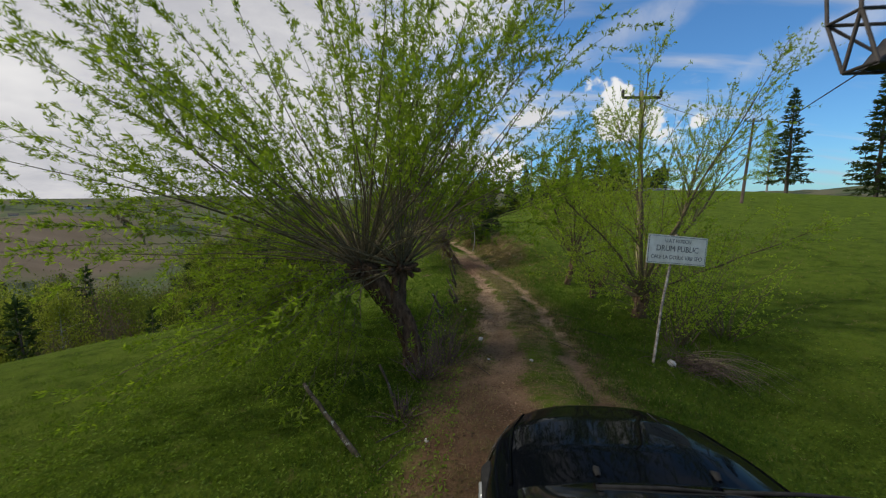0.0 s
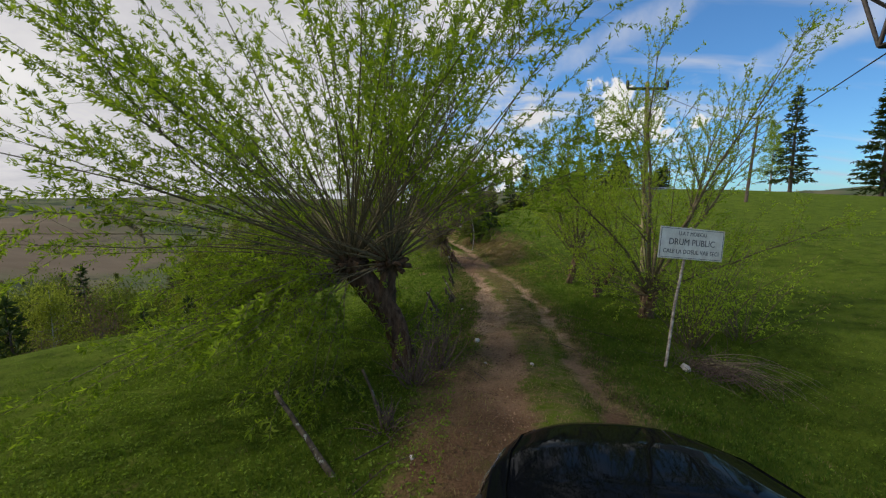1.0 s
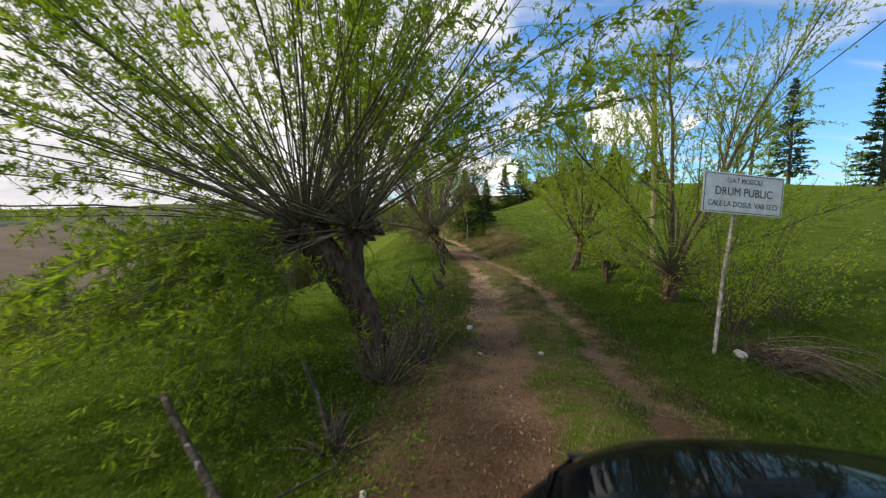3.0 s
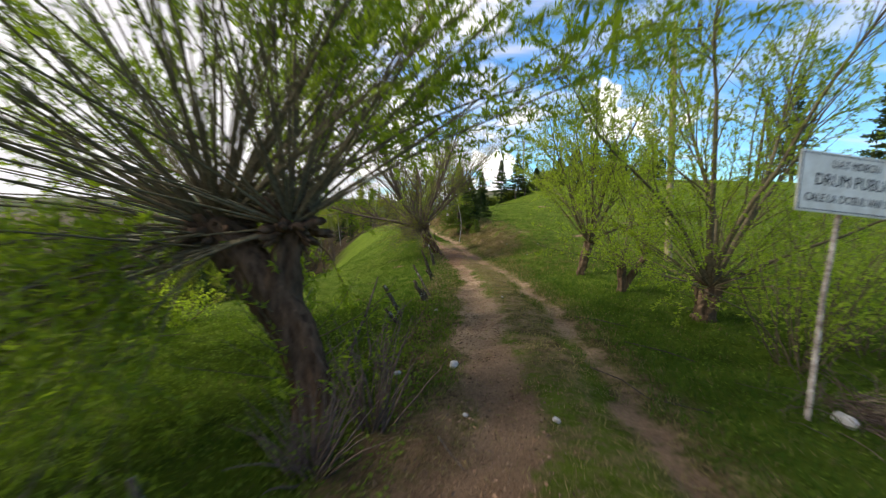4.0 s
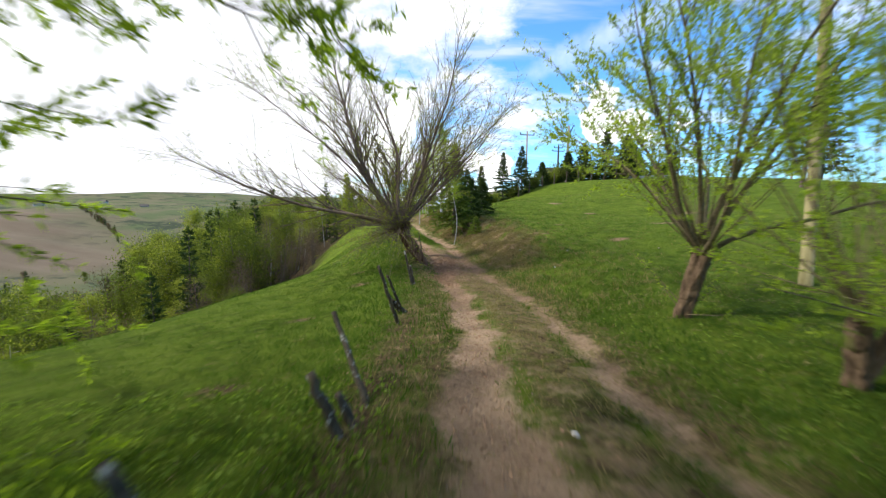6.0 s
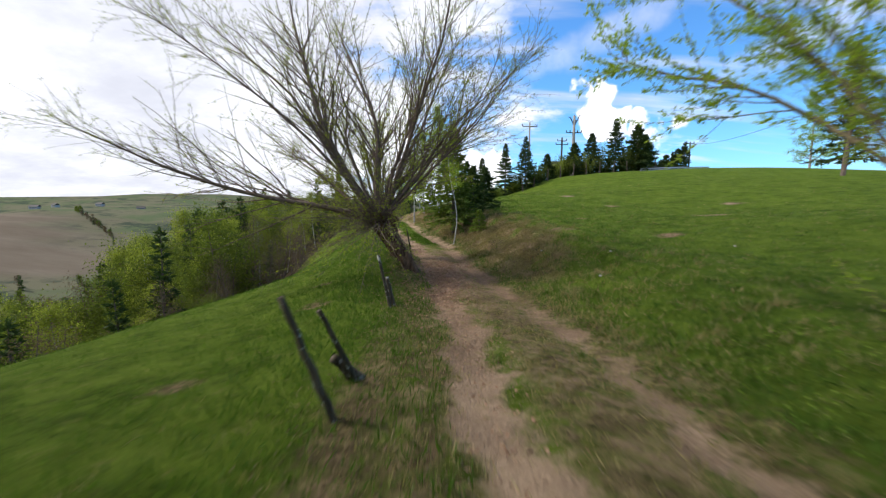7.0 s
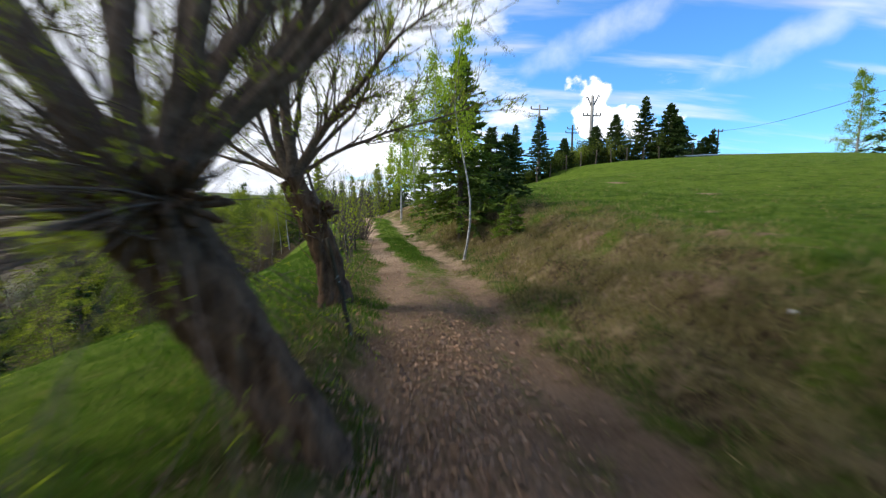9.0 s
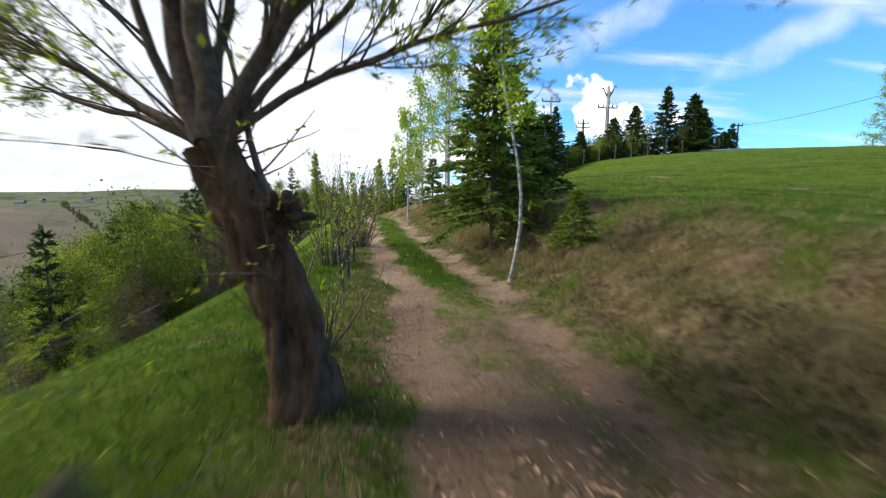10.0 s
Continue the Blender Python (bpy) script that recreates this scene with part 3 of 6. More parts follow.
def ridged_trunk(buf, rng, pts, radii, sides=18, ridge=0.10, rings=0):
    """A trunk with furrowed, uneven bark."""
    pts, radii = np.asarray(pts, float), np.asarray(radii, float)
    if rings:
        t0, t1 = np.linspace(0, 1, len(pts)), np.linspace(0, 1, rings)
        pts = np.stack([np.interp(t1, t0, pts[:, k]) for k in range(3)], 1)
        radii = np.interp(t1, t0, radii)
    buf.tube(pts, radii, sides, close=False)
    v = buf.v[-1].reshape(len(pts), sides, 3)
    mid = pts[:, None]
    th = np.arange(sides) * 2 * np.pi / sides
    ph = rng.uniform(0, 6, 6)
    zz = np.linspace(0, 3, len(pts))[:, None]
    f = 1 + ridge * np.sin(3 * th + ph[0] + zz) + ridge * 0.6 * np.sin(5 * th + ph[1] - 1.5 * zz)
    if rings:
        warp = 0.5 * np.sin(zz * 5 + ph[2]) + 0.3 * np.sin(zz * 11 + 2 * th + ph[3])
        f = f + ridge * 0.75 * (np.abs(np.sin(6.5 * th + warp * 2)) - 0.6) + ridge * 0.14 * np.sin(zz * 16 + 4 * np.sin(2 * th + ph[4])) + ridge * 0.3 * rng.normal(size=(len(pts), sides))
    else:
        f = f + ridge * 0.4 * rng.normal(size=(len(pts), sides))
    buf.v[-1] = (mid + (v - mid) * f[..., None]).reshape(-1, 3)


def knob(buf, rng, c, out, r, length):
    """A stub of gnarled wood left by old cuts."""
    d = np.asarray(out) / (np.linalg.norm(out) + 1e-6) + rng.normal(size=3) * 0.25
    t = np.linspace(0, 1, 6)
    pts = np.asarray(c) + np.outer(t * length, d) + rng.normal(size=(6, 3)) * r * 0.12
    ridged_trunk(buf, rng, pts, r * np.array([1.25, 1.1, 1.0, 1.05, 0.85, 0.12]), 9, 0.17)


def willow(name, base, head, r_base, r_head, shoots, lengths, tilt, seed, leaf_mat, stem_mat, label, leaves=9.0, leaf_from=0.35,
           leaf_len=(0.05, 0.09), favour=(0, 0, 0), stem_r=0.022, droop=0.0, twigs=5, knobs=9, lumps=0.5, extra=(), low=0, clusters=True, mid=None, leaf_w=0.26, sprout=0, limbs=(), skirt=None, burr=1.0, bark=None, room=0.42, limb_leaf=1.4, boughs=4.5, veil=(), limb_room=0.75, sprout_from=0.45):
    """A pollarded willow: bent trunk, gnarled head, a fan of long shoots with narrow leaves."""
    rng = np.random.default_rng(seed)
    bx, by = base
    bz = gz(bx, by)
    tree = empty(name, (bx, by, bz), label, "tree", "pollard willows")
    hp = np.array(head, float)
    trunk = Buf()
    s = np.linspace(0, 1, 12)
    bow = np.array(mid if mid is not None else (0, 0, 0), float)
    pts = np.outer(s, hp) + np.outer(np.sin(s * np.pi), bow) + rng.normal(size=(12, 3)) * r_base * 0.05
    pts[0] = (0, 0, -0.12)
    rad = r_base * (1 - s) + r_head * s
    rad[0] *= 1.35
    rad[1] *= 1.15
    ridged_trunk(trunk, rng, pts, rad, 44, 0.12, 46)
    heads = [(hp, 1.0)] + [(np.array(e[:3], float), e[3]) for e in extra]
    for e in extra:
        f4 = e[4] if len(e) > 4 else 0.7
        a = hp * f4 + bow * math.sin(f4 * math.pi)
        ss = np.linspace(0, 1, 6)[:, None]
        arm = a * (1 - ss) + np.array(e[:3]) * ss
        ridged_trunk(trunk, rng, arm, np.linspace(r_head * 0.8, r_head * 0.7 * e[3], 6), 26, 0.14, 18)
    for hc, w in heads:
        k_ = burr if hc is not hp else 1.0
        for _ in range(int(knobs * w * 5)):
            o = rng.normal(size=3) * np.array([0.8, 0.8, 0.5])
            o *= min(1.0, 1.3 / np.linalg.norm(o)) * r_head * lumps * 1.7 * k_
            thick, long_ = ((0.11, 0.2), (0.2, 0.42)) if k_ > 1 else ((0.06, 0.15), (0.35, 0.9))
            knob(trunk, rng, hc + o * 0.55, o, r_head * rng.uniform(*thick) * lumps * 1.7 * k_, r_head * rng.uniform(*long_) * k_)
    part("trunk", trunk.mesh("trunk", bark or M_BARK), tree, "leaning furrowed grey-brown trunk")
    st, lf = Buf(), Buf()
    tot = sum(w for _, w in heads)
    for hc, w in heads:
        for i in range(int(shoots * w / tot)):
            az = rng.uniform(0, 2 * np.pi)
            tl = radians(tilt[0] + (tilt[1] - tilt[0]) * rng.uniform() ** 0.68)
            d = np.array([math.sin(tl) * math.cos(az), math.sin(tl) * math.sin(az), math.cos(tl)]) + np.array(favour) * rng.uniform(0, 1)
            if skirt is not None and tl > radians(62) and d @ np.array(skirt) < 0.25:
                continue
            L = rng.uniform(*lengths)
            r0 = stem_r * rng.uniform(0.55, 1.25) * (L / lengths[1]) ** 0.5
            start = hc + d / np.linalg.norm(d) * r_head * rng.uniform(0.3, 0.8)
            p, dd = limb(rng, start, d, L, 8, -droop * math.sin(tl) + rng.normal() * 0.06, 0.045)
            if not clear(p + (bx, by, bz), room):
                continue
            st.tube(p, np.concatenate([[r0 * 1.7], np.linspace(r0, r0 * 0.18, 8)]), 5, close=False)
            lines = [(p, dd, L, leaf_from)]
            for _ in range(rng.poisson(twigs)):
                f = rng.uniform(max(0.25, leaf_from - 0.1), 0.95)
                q, qd = along(p, dd, np.array([f]))
                side = rng.normal(size=3)
                td = qd[0] + side / np.linalg.norm(side) * 0.75
                tlv = L * rng.uniform(0.14, 0.34) * (1.1 - 0.5 * f)
                tp, tdd = limb(rng, q[0], td, tlv, 5, -0.1, 0.09)
                if not clear(tp + (bx, by, bz), 0.34):
                    continue
                tr = max(r0 * (1 - 0.85 * f) * 0.6, 0.0022)
                st.tube(tp, np.linspace(tr, tr * 0.3, 6), 3, close=False)
                lines.append((tp, tdd, tlv, 0.15))
            for lp, ld, ll, f0 in lines:
                n = rng.poisson(leaves * ll * (1 - f0))
                if n == 0:
                    continue
                f = f0 + (1 - f0) * rng.uniform(size=n) ** 0.75
                q, qd = along(lp, ld, f)
                if clusters:
                    rep = 3
                    q, qd = np.repeat(q, rep, 0), np.repeat(qd, rep, 0)
                    q = q + rng.normal(size=q.shape) * 0.012
                side = rng.normal(size=q.shape)
                qd = qd * 0.7 + side / np.linalg.norm(side, axis=1, keepdims=True) * 0.8
                ln = rng.uniform(*leaf_len, size=len(q))
                lf.leaves(q, qd, ln, ln * leaf_w, rng)
    # heavy limbs that fork into boughs and twigs
    for lx, ly, lz, L, r0 in limbs:
        p, dd = limb(rng, hp + np.array([lx, ly, lz]) / np.linalg.norm((lx, ly, lz)) * r_head * 0.3, (lx, ly, lz), L, 11, 0.1, 0.085)
        keep = open_part(p + (bx, by, bz), limb_room)
        if keep < 4:
            continue
        st.tube(p[:keep], np.concatenate([[r0 * 1.35], np.linspace(r0, r0 * 0.12, keep - 1)]), 8, close=False)
        p, dd = p[:keep], dd[:keep]
        for i in range(int(L * boughs)):
            f = rng.uniform(0.18, 1.0)
            q, qd = along(p, dd, np.array([f]))
            side = rng.normal(size=3)
            bl = L * rng.uniform(0.2, 0.5) * (1.15 - 0.75 * f)
            bp, bd = limb(rng, q[0], qd[0] * 0.9 + side / np.linalg.norm(side) * 0.7 + np.array([0, 0, 0.25]), bl, 7, 0.1, 0.08)
            if not clear(bp + (bx, by, bz), 0.4):
                continue
            br = max(r0 * (1 - 0.85 * f) * 0.42, 0.005)
            st.tube(bp, np.linspace(br, br * 0.25, 8), 5, close=False)
            lines = [(bp, bd, bl, 0.3)]
            for _ in range(rng.poisson(twigs * 0.6)):
                g = rng.uniform(0.15, 1.0)
                q, qd = along(bp, bd, np.array([g]))
                side = rng.normal(size=3)
                tlv = bl * rng.uniform(0.25, 0.55)
                tp, td = limb(rng, q[0], qd[0] + side / np.linalg.norm(side) * 0.7, tlv, 5, 0.0, 0.09)
                if not clear(tp + (bx, by, bz), 0.36):
                    continue
                st.tube(tp, np.linspace(max(br * 0.4, 0.0035), 0.0015, 6), 3, close=False)
                lines.append((tp, td, tlv, 0.2))
            for lp, ld, ll, f0 in lines:
                n = rng.poisson(leaves * limb_leaf * ll)
                if n:
                    q, qd = along(lp, ld, rng.uniform(f0, 1, n))
                    q, qd = np.repeat(q, 3, 0) + rng.normal(size=(3 * n, 3)) * 0.012, np.repeat(qd, 3, 0)
                    side = rng.normal(size=q.shape)
                    ln = rng.uniform(*leaf_len, size=len(q))
                    lf.leaves(q, qd * 0.6 + side / np.linalg.norm(side, axis=1, keepdims=True) * 0.8, ln, ln * leaf_w, rng)
    # leafy hanging shoots: count, compass range in degrees, tilt range, lengths
    if veil:
        count, (a0, a1), (t0, t1), (l0, l1) = veil
        for i in range(count):
            az, tl, L = radians(rng.uniform(a0, a1)), radians(rng.uniform(t0, t1)), rng.uniform(l0, l1)
            d = np.array([math.sin(tl) * math.cos(az), math.sin(tl) * math.sin(az), math.cos(tl)])
            p, dd = limb(rng, hp + d * r_head * 0.6 - np.array([0, 0, rng.uniform(0, 0.25)]), d, L, 9, -0.55, 0.07)
            p[:, 2] = np.maximum(p[:, 2], 0.1 - 0.12 * np.abs(p[:, 0]))
            keep = open_part(p + (bx, by, bz), 0.7)
            if keep < 5:
                continue
            p, dd = p[:keep], dd[:keep]
            st.tube(p, np.linspace(0.011, 0.003, keep), 4, close=False)
            for _ in range(13):
                f = rng.uniform(0.3, 1.0)
                q, qd = along(p, dd, np.array([f]))
                tp, td = limb(rng, q[0], qd[0] * 0.7 + rng.normal(size=3) * 0.5 + np.array([0, 0, -0.1]), rng.uniform(0.3, 0.8), 5, -0.2, 0.1)
                if not clear(tp + (bx, by, bz), 0.6):
                    continue
                st.tube(tp, np.linspace(0.0035, 0.0015, 6), 3, close=False)
                m_ = int(rng.integers(14, 30))
                q, qd = along(tp, td, rng.uniform(0.1, 1, m_))
                side = rng.normal(size=q.shape)
                ln = rng.uniform(*leaf_len, size=m_)
                lf.leaves(q, qd * 0.6 + side / np.linalg.norm(side, axis=1, keepdims=True) * 0.8, ln, ln * leaf_w, rng)
    # thin shoots round the foot and lower trunk
    for i in range(low + sprout):
        az = rng.uniform(0, 2 * np.pi)
        f = rng.uniform(0.02, 0.5) if i < low else rng.uniform(sprout_from, 1.0)
        q = hp * f + bow * math.sin(f * math.pi)
        d = np.array([math.cos(az), math.sin(az), rng.uniform(0.1, 0.9)]) + np.array(favour) * 0.6
        L = rng.uniform(0.5, 1.3) * (0.6 if i >= low else 1.0)
        p, dd = limb(rng, q + d * r_base * 0.7, d, L, 6, 0.25, 0.06)
        if not clear(p + (bx, by, bz), 0.75):
            continue
        st.tube(p, np.linspace(0.007, 0.002, 7), 4, close=False)
        n = rng.poisson(leaves * L * 0.8)
        if n:
            q, qd = along(p, dd, rng.uniform(0.2, 1, n))
            q, qd = np.repeat(q, 2, 0), np.repeat(qd, 2, 0)
            side = rng.normal(size=q.shape)
            ln = rng.uniform(*leaf_len, size=len(q))
            lf.leaves(q, qd * 0.6 + side / np.linalg.norm(side, axis=1, keepdims=True), ln, ln * leaf_w, rng)
    part("crown_wood", st.mesh("branches", stem_mat), tree, "long straight shoots")
    part("foliage", lf.mesh("foliage", leaf_mat), tree, "narrow fresh green leaves")
    return tree


def spruce(name, at, height, width, seed, label, mat=M_NEEDLE, layers=30, dens=1.0, bare=0.08, group="spruces", column=False, fine=1.0):
    """A conifer: straight trunk, whorls of drooping boughs with many needle sprays."""
    rng = np.random.default_rng(seed)
    tree = empty(name, at, label, "tree", group)
    tb, nb = Buf(), Buf()
    tb.tube([(0, 0, -0.3), (0, 0, height * 0.5), (0, 0, height)], [height * 0.018, height * 0.011, 0.01], 8, close=False)
    for i in range(layers):
        f = bare + (1 - bare) * (i + rng.uniform(0, 0.8)) / layers
        z = f * height
        reach = width * (min(1.0, (1 - f) * 3.2) ** 0.6 if column else (1 - f) ** 0.95) * rng.uniform(0.78, 1.15) + 0.02 * width
        nbo = int(rng.integers(6, 9))
        for b in range(nbo):
            az = 2 * np.pi * (b + rng.uniform(0, 0.8)) / nbo
            L = reach * rng.uniform(0.6, 1.15)
            d = np.array([math.cos(az), math.sin(az), 0.45 * f - 0.10])
            p, dd = limb(rng, (0, 0, z + rng.uniform(-0.6, 0.6) * height / layers), d, L, 5, 0.12 - 0.35 * (1 - f), 0.06)
            tb.tube(p, np.linspace(0.012 * height / 6, 0.003, 6), 3, close=False)
            n = max(4, int(dens * (48 * L / width + 7)))
            q, qd = along(p, dd, rng.uniform(0.12, 1, n) ** 0.8)
            side = rng.normal(size=(n, 3)) * np.array([1, 1, 0.45])
            qd = qd * 0.8 + side * 0.6 + np.array([0, 0, -0.12])
            ln = width * rng.uniform(0.08, 0.20, n) * fine
            nb.leaves(q, qd, ln, ln * rng.uniform(0.2, 0.4, n), rng, 0.5)
    q = np.array([[0, 0, height * 0.97]] * 4)
    nb.leaves(q, rng.normal(size=(4, 3)) * 0.15 + np.array([0, 0, 1]), height * 0.06, height * 0.012, rng)
    part("trunk", tb.mesh("trunk", M_STEM_GREY), tree, "straight brown trunk")
    part("needles", nb.mesh("needles", mat, False), tree, "dark green needle boughs")
    return tree


def birch(name, at, height, width, seed, label, leaf_mat=M_LEAF_LIME, lean=(0, 0), n_limbs=34, leaf=0.06, per=26, group="birches", wavy=0.0, r=0.014, start=0.28, bark=None):
    """A slender white-barked tree with thin rising limbs and small leaves."""
    rng = np.random.default_rng(seed)
    tree = empty(name, at, label, "tree", group)
    tb, bb, lf = Buf(), Buf(), Buf()
    s = np.linspace(0, 1, 12)
    sway = np.stack([lean[0] * s * height + wavy * np.sin(s * 7) * 0.12, lean[1] * s * height + wavy * np.cos(s * 6) * 0.08, s * height - 0.1], 1)
    tb.tube(sway, height * r * (1.05 - s), 8, close=False)
    for i in range(n_limbs):
        f = start + (0.97 - start) * (i + rng.uniform()) / n_limbs
        az = rng.uniform(0, 2 * np.pi)
        q, _ = along(sway, sway, np.array([f]))
        L = width * (1.15 - f) * rng.uniform(0.6, 1.2)
        d = np.array([math.cos(az), math.sin(az), rng.uniform(0.5, 1.3)])
        p, dd = limb(rng, q[0], d, L, 6, -0.5, 0.08)
        bb.tube(p, np.linspace(height * r * 0.28 * (1.1 - f), 0.004, 7), 4, close=False)
        lines = [(p, dd)]
        for _ in range(3):
            g = rng.uniform(0.3, 0.95)
            q2, d2 = along(p, dd, np.array([g]))
            tp, td = limb(rng, q2[0], d2[0] + rng.normal(size=3) * 0.6, L * 0.4, 4, -0.7, 0.1)
            bb.tube(tp, np.linspace(0.006, 0.002, 5), 3, close=False)
            lines.append((tp, td))
        for lp, ld in lines:
            n = max(2, int(per * (0.5 + rng.uniform())))
            q, qd = along(lp, ld, rng.uniform(0.2, 1, n))
            q = q + rng.normal(size=q.shape) * leaf * 1.2
            ln = leaf * rng.uniform(0.6, 1.3, n)
            lf.leaves(q, rng.normal(size=q.shape) + np.array([0, 0, -0.5]), ln, ln * 0.62, rng)
    part("trunk", tb.mesh("trunk", bark or M_BIRCH), tree, "thin pale trunk")
    part("crown_wood", bb.mesh("branches", M_STEM_GREY), tree)
    part("foliage", lf.mesh("foliage", leaf_mat, False), tree, "small spring leaves")
    return tree


def bush(name, x, y, w, h, seed, label, leaf_mat=M_LEAF, stems=40, per=22, leaf=0.06, z=None, spread=0.9, lift=0.2, stem_mat=None, from_f=0.25):
    """A shrub of many thin stems."""
    rng = np.random.default_rng(seed)
    tree = empty(name, (x, y, gz(x, y) if z is None else z), label, "shrub", "shrubs")
    st, lf = Buf(), Buf()
    for i in range(stems):
        az = rng.uniform(0, 2 * np.pi)
        L = h * rng.uniform(0.5, 1.1)
        o = np.array([math.cos(az), math.sin(az), 0]) * w * 0.18 * rng.uniform()
        d = np.array([math.cos(az) * spread, math.sin(az) * spread, 1.0]) * np.array([rng.uniform(0, 1), rng.uniform(0, 1), 1])
        p, dd = limb(rng, o - np.array([0, 0, 0.05]), d, L, 6, -lift, 0.09)
        st.tube(p, np.linspace(0.012, 0.003, 7), 4, close=False)
        n = rng.poisson(per)
        if n:
            q, qd = along(p, dd, rng.uniform(from_f, 1, n))
            q = q + rng.normal(size=q.shape) * w * 0.045
            ln = leaf * rng.uniform(0.6, 1.3, n)
            lf.leaves(q, qd * 0.5 + rng.normal(size=q.shape), ln, ln * 0.4, rng)
    part("crown_wood", st.mesh("branches", stem_mat or M_STEM), tree)
    part("foliage", lf.mesh("foliage", leaf_mat, False), tree)
    return tree


# willows on the valley side of the track
willow("willow_tree", (-0.93, 5.6), (-1.06, 0.3, 1.78), 0.17, 0.23, 310, (2.8, 6.4), (0, 104), 11, M_LEAF, M_STEM,
       "old pollarded willow, dense leafy shoots, beside the track", bark=M_BARK_DARK, leaves=17, leaf_from=0.54, stem_r=0.0155, droop=0.3, veil=(36, (178, 285), (72, 110), (1.4, 3.3)), extra=((-0.28, 0.2, 1.82, 0.6, 0.6),), low=22, sprout=8, favour=(0.05, 0.2, 0), skirt=(-1, 0.3, 0), lumps=0.7, knobs=24, twigs=6, leaf_len=(0.065, 0.12), room=0.5, mid=(0.24, 0, 0), limb_room=0.55, boughs=3.4, limb_leaf=0.85,
       limbs=((2.6, -0.3, 2.2, 5.8, 0.02), (2.2, -1.0, 2.6, 5.6, 0.02), (2.8, 0.6, 2.4, 5.6, 0.02), (-3.0, -0.5, 1.7, 6.2, 0.022), (-2.6, -1.5, 2.1, 6.2, 0.02), (-1.5, 2.5, 1.5, 6.0, 0.02), (-0.6, 2.8, 1.7, 6.0, 0.02), (0.3, 2.8, 2.3, 6.0, 0.02), (-2.2, 2.0, 1.3, 6.0, 0.02), (0.4, 3.0, 1.0, 5.4, 0.018), (0.0, 3.0, 1.3, 5.8, 0.018), (-0.6, 3.0, 0.9, 5.6, 0.018), (0.9, 3.0, 1.5, 5.4, 0.018), (0.2, 3.0, 0.6, 5.0, 0.016), (-1.0, 3.0, 1.2, 6.0, 0.018)))
willow("willow_tree", (-1.06, 19.68), (-0.72, 0.0, 1.08), 0.122, 0.19, 330, (0.5, 3.0), (15, 118), 23, M_LEAF_YEL, M_STEM_DARK,
       "leaning pollarded willow, still nearly bare, beside the track", bark=M_BARK_DARK, leaves=4.4, leaf_from=0.4, stem_r=0.0075, droop=0.1, leaf_len=(0.028, 0.055), twigs=8, boughs=6, favour=(-0.5, -0.1, 0.0), extra=((-0.56, -0.06, 1.12, 0.5, 0.8),), sprout=150, limb_room=0.6, lumps=0.5, knobs=26, limb_leaf=1.6, sprout_from=0.85, room=0.6,
       limbs=((-2.6, -0.5, 1.1, 6.4, 0.06), (-1.0, 0.1, 1.7, 6.8, 0.08), (0.75, 0.2, 2.0, 6.0, 0.045), (0.5, 0.4, 1.6, 5.6, 0.05), (-0.3, 0.3, 2.2, 6.4, 0.055), (-1.9, 0.5, 2.0, 6.2, 0.05), (1.5, 0.6, 1.7, 5.0, 0.036), (-2.4, 1.2, 1.2, 5.4, 0.04), (0.2, 1.4, 2.4, 5.2, 0.04), (-2.2, 0.2, 0.5, 4.6, 0.03), (1.6, 1.2, 2.0, 4.8, 0.03), (-1.2, 1.6, 2.0, 5.6, 0.04), (-1.4, -0.6, 2.4, 6.0, 0.04), (1.2, -0.1, 1.1, 3.4, 0.022), (3.0, 0.3, 3.2, 4.9, 0.034), (2.3, 0.6, 3.4, 5.0, 0.036), (3.2, 1.0, 2.7, 4.6, 0.03), (1.3, 0.1, 3.0, 5.2, 0.035)))
willow("willow_tree", (-1.96, 22.65), (-0.46, 0.0, 1.46), 0.165, 0.125, 4, (1.2, 2.0), (8, 62), 35, M_LEAF_YEL, M_STEM_DARK,
       "gnarled willow with a knobbly trunk and sparse young leaves", bark=M_BARK_DARK, leaves=4.0, leaf_from=0.5, stem_r=0.02, droop=-0.1, leaf_len=(0.04, 0.07), twigs=12, boughs=9, knobs=6, extra=((-0.1, -0.05, 1.1, 0.9, 0.62),), low=8, sprout=30, mid=(0.11, 0, 0), lumps=0.42, burr=1.8, limb_leaf=2.0,
       limbs=((-0.6, 0.1, 1.32, 2.9, 0.06), (0.25, -0.05, 1.3, 2.9, 0.065), (0.85, 0.1, 1.05, 2.7, 0.05), (1.2, 0.4, 1.2, 2.3, 0.03), (-1.3, 0.3, 1.0, 2.5, 0.03), (-0.1, 0.6, 1.5, 2.6, 0.035), (-1.1, -0.1, 1.3, 2.8, 0.028), (1.3, 0.1, 0.8, 2.6, 0.026), (-1.5, 0.5, 0.6, 2.2, 0.022)))
# willows on the hill side
willow("willow_tree", (4.46, 9.15), (0.12, 0.05, 0.55), 0.15, 0.18, 64, (1.4, 3.6), (3, 85), 41, M_LEAF_LIME, M_STEM,
       "pollarded willow with tall leafy limbs on the hill side", leaves=15, leaf_from=0.4, limb_leaf=1.1, stem_r=0.012, droop=-0.05, twigs=9, boughs=4.2, leaf_len=(0.035, 0.07), leaf_w=0.38, low=14, knobs=16, lumps=0.4,
       limbs=((-0.25, 0, 2.4, 5.8, 0.05), (0.4, 0.2, 2.2, 6.0, 0.045), (1.1, 0.1, 1.9, 5.6, 0.045), (-0.8, -0.2, 2.0, 4.6, 0.034), (1.8, -0.3, 1.2, 4.4, 0.034), (0.3, -0.4, 2.2, 5.6, 0.045), (0.8, 0.8, 2.2, 5.6, 0.045)))
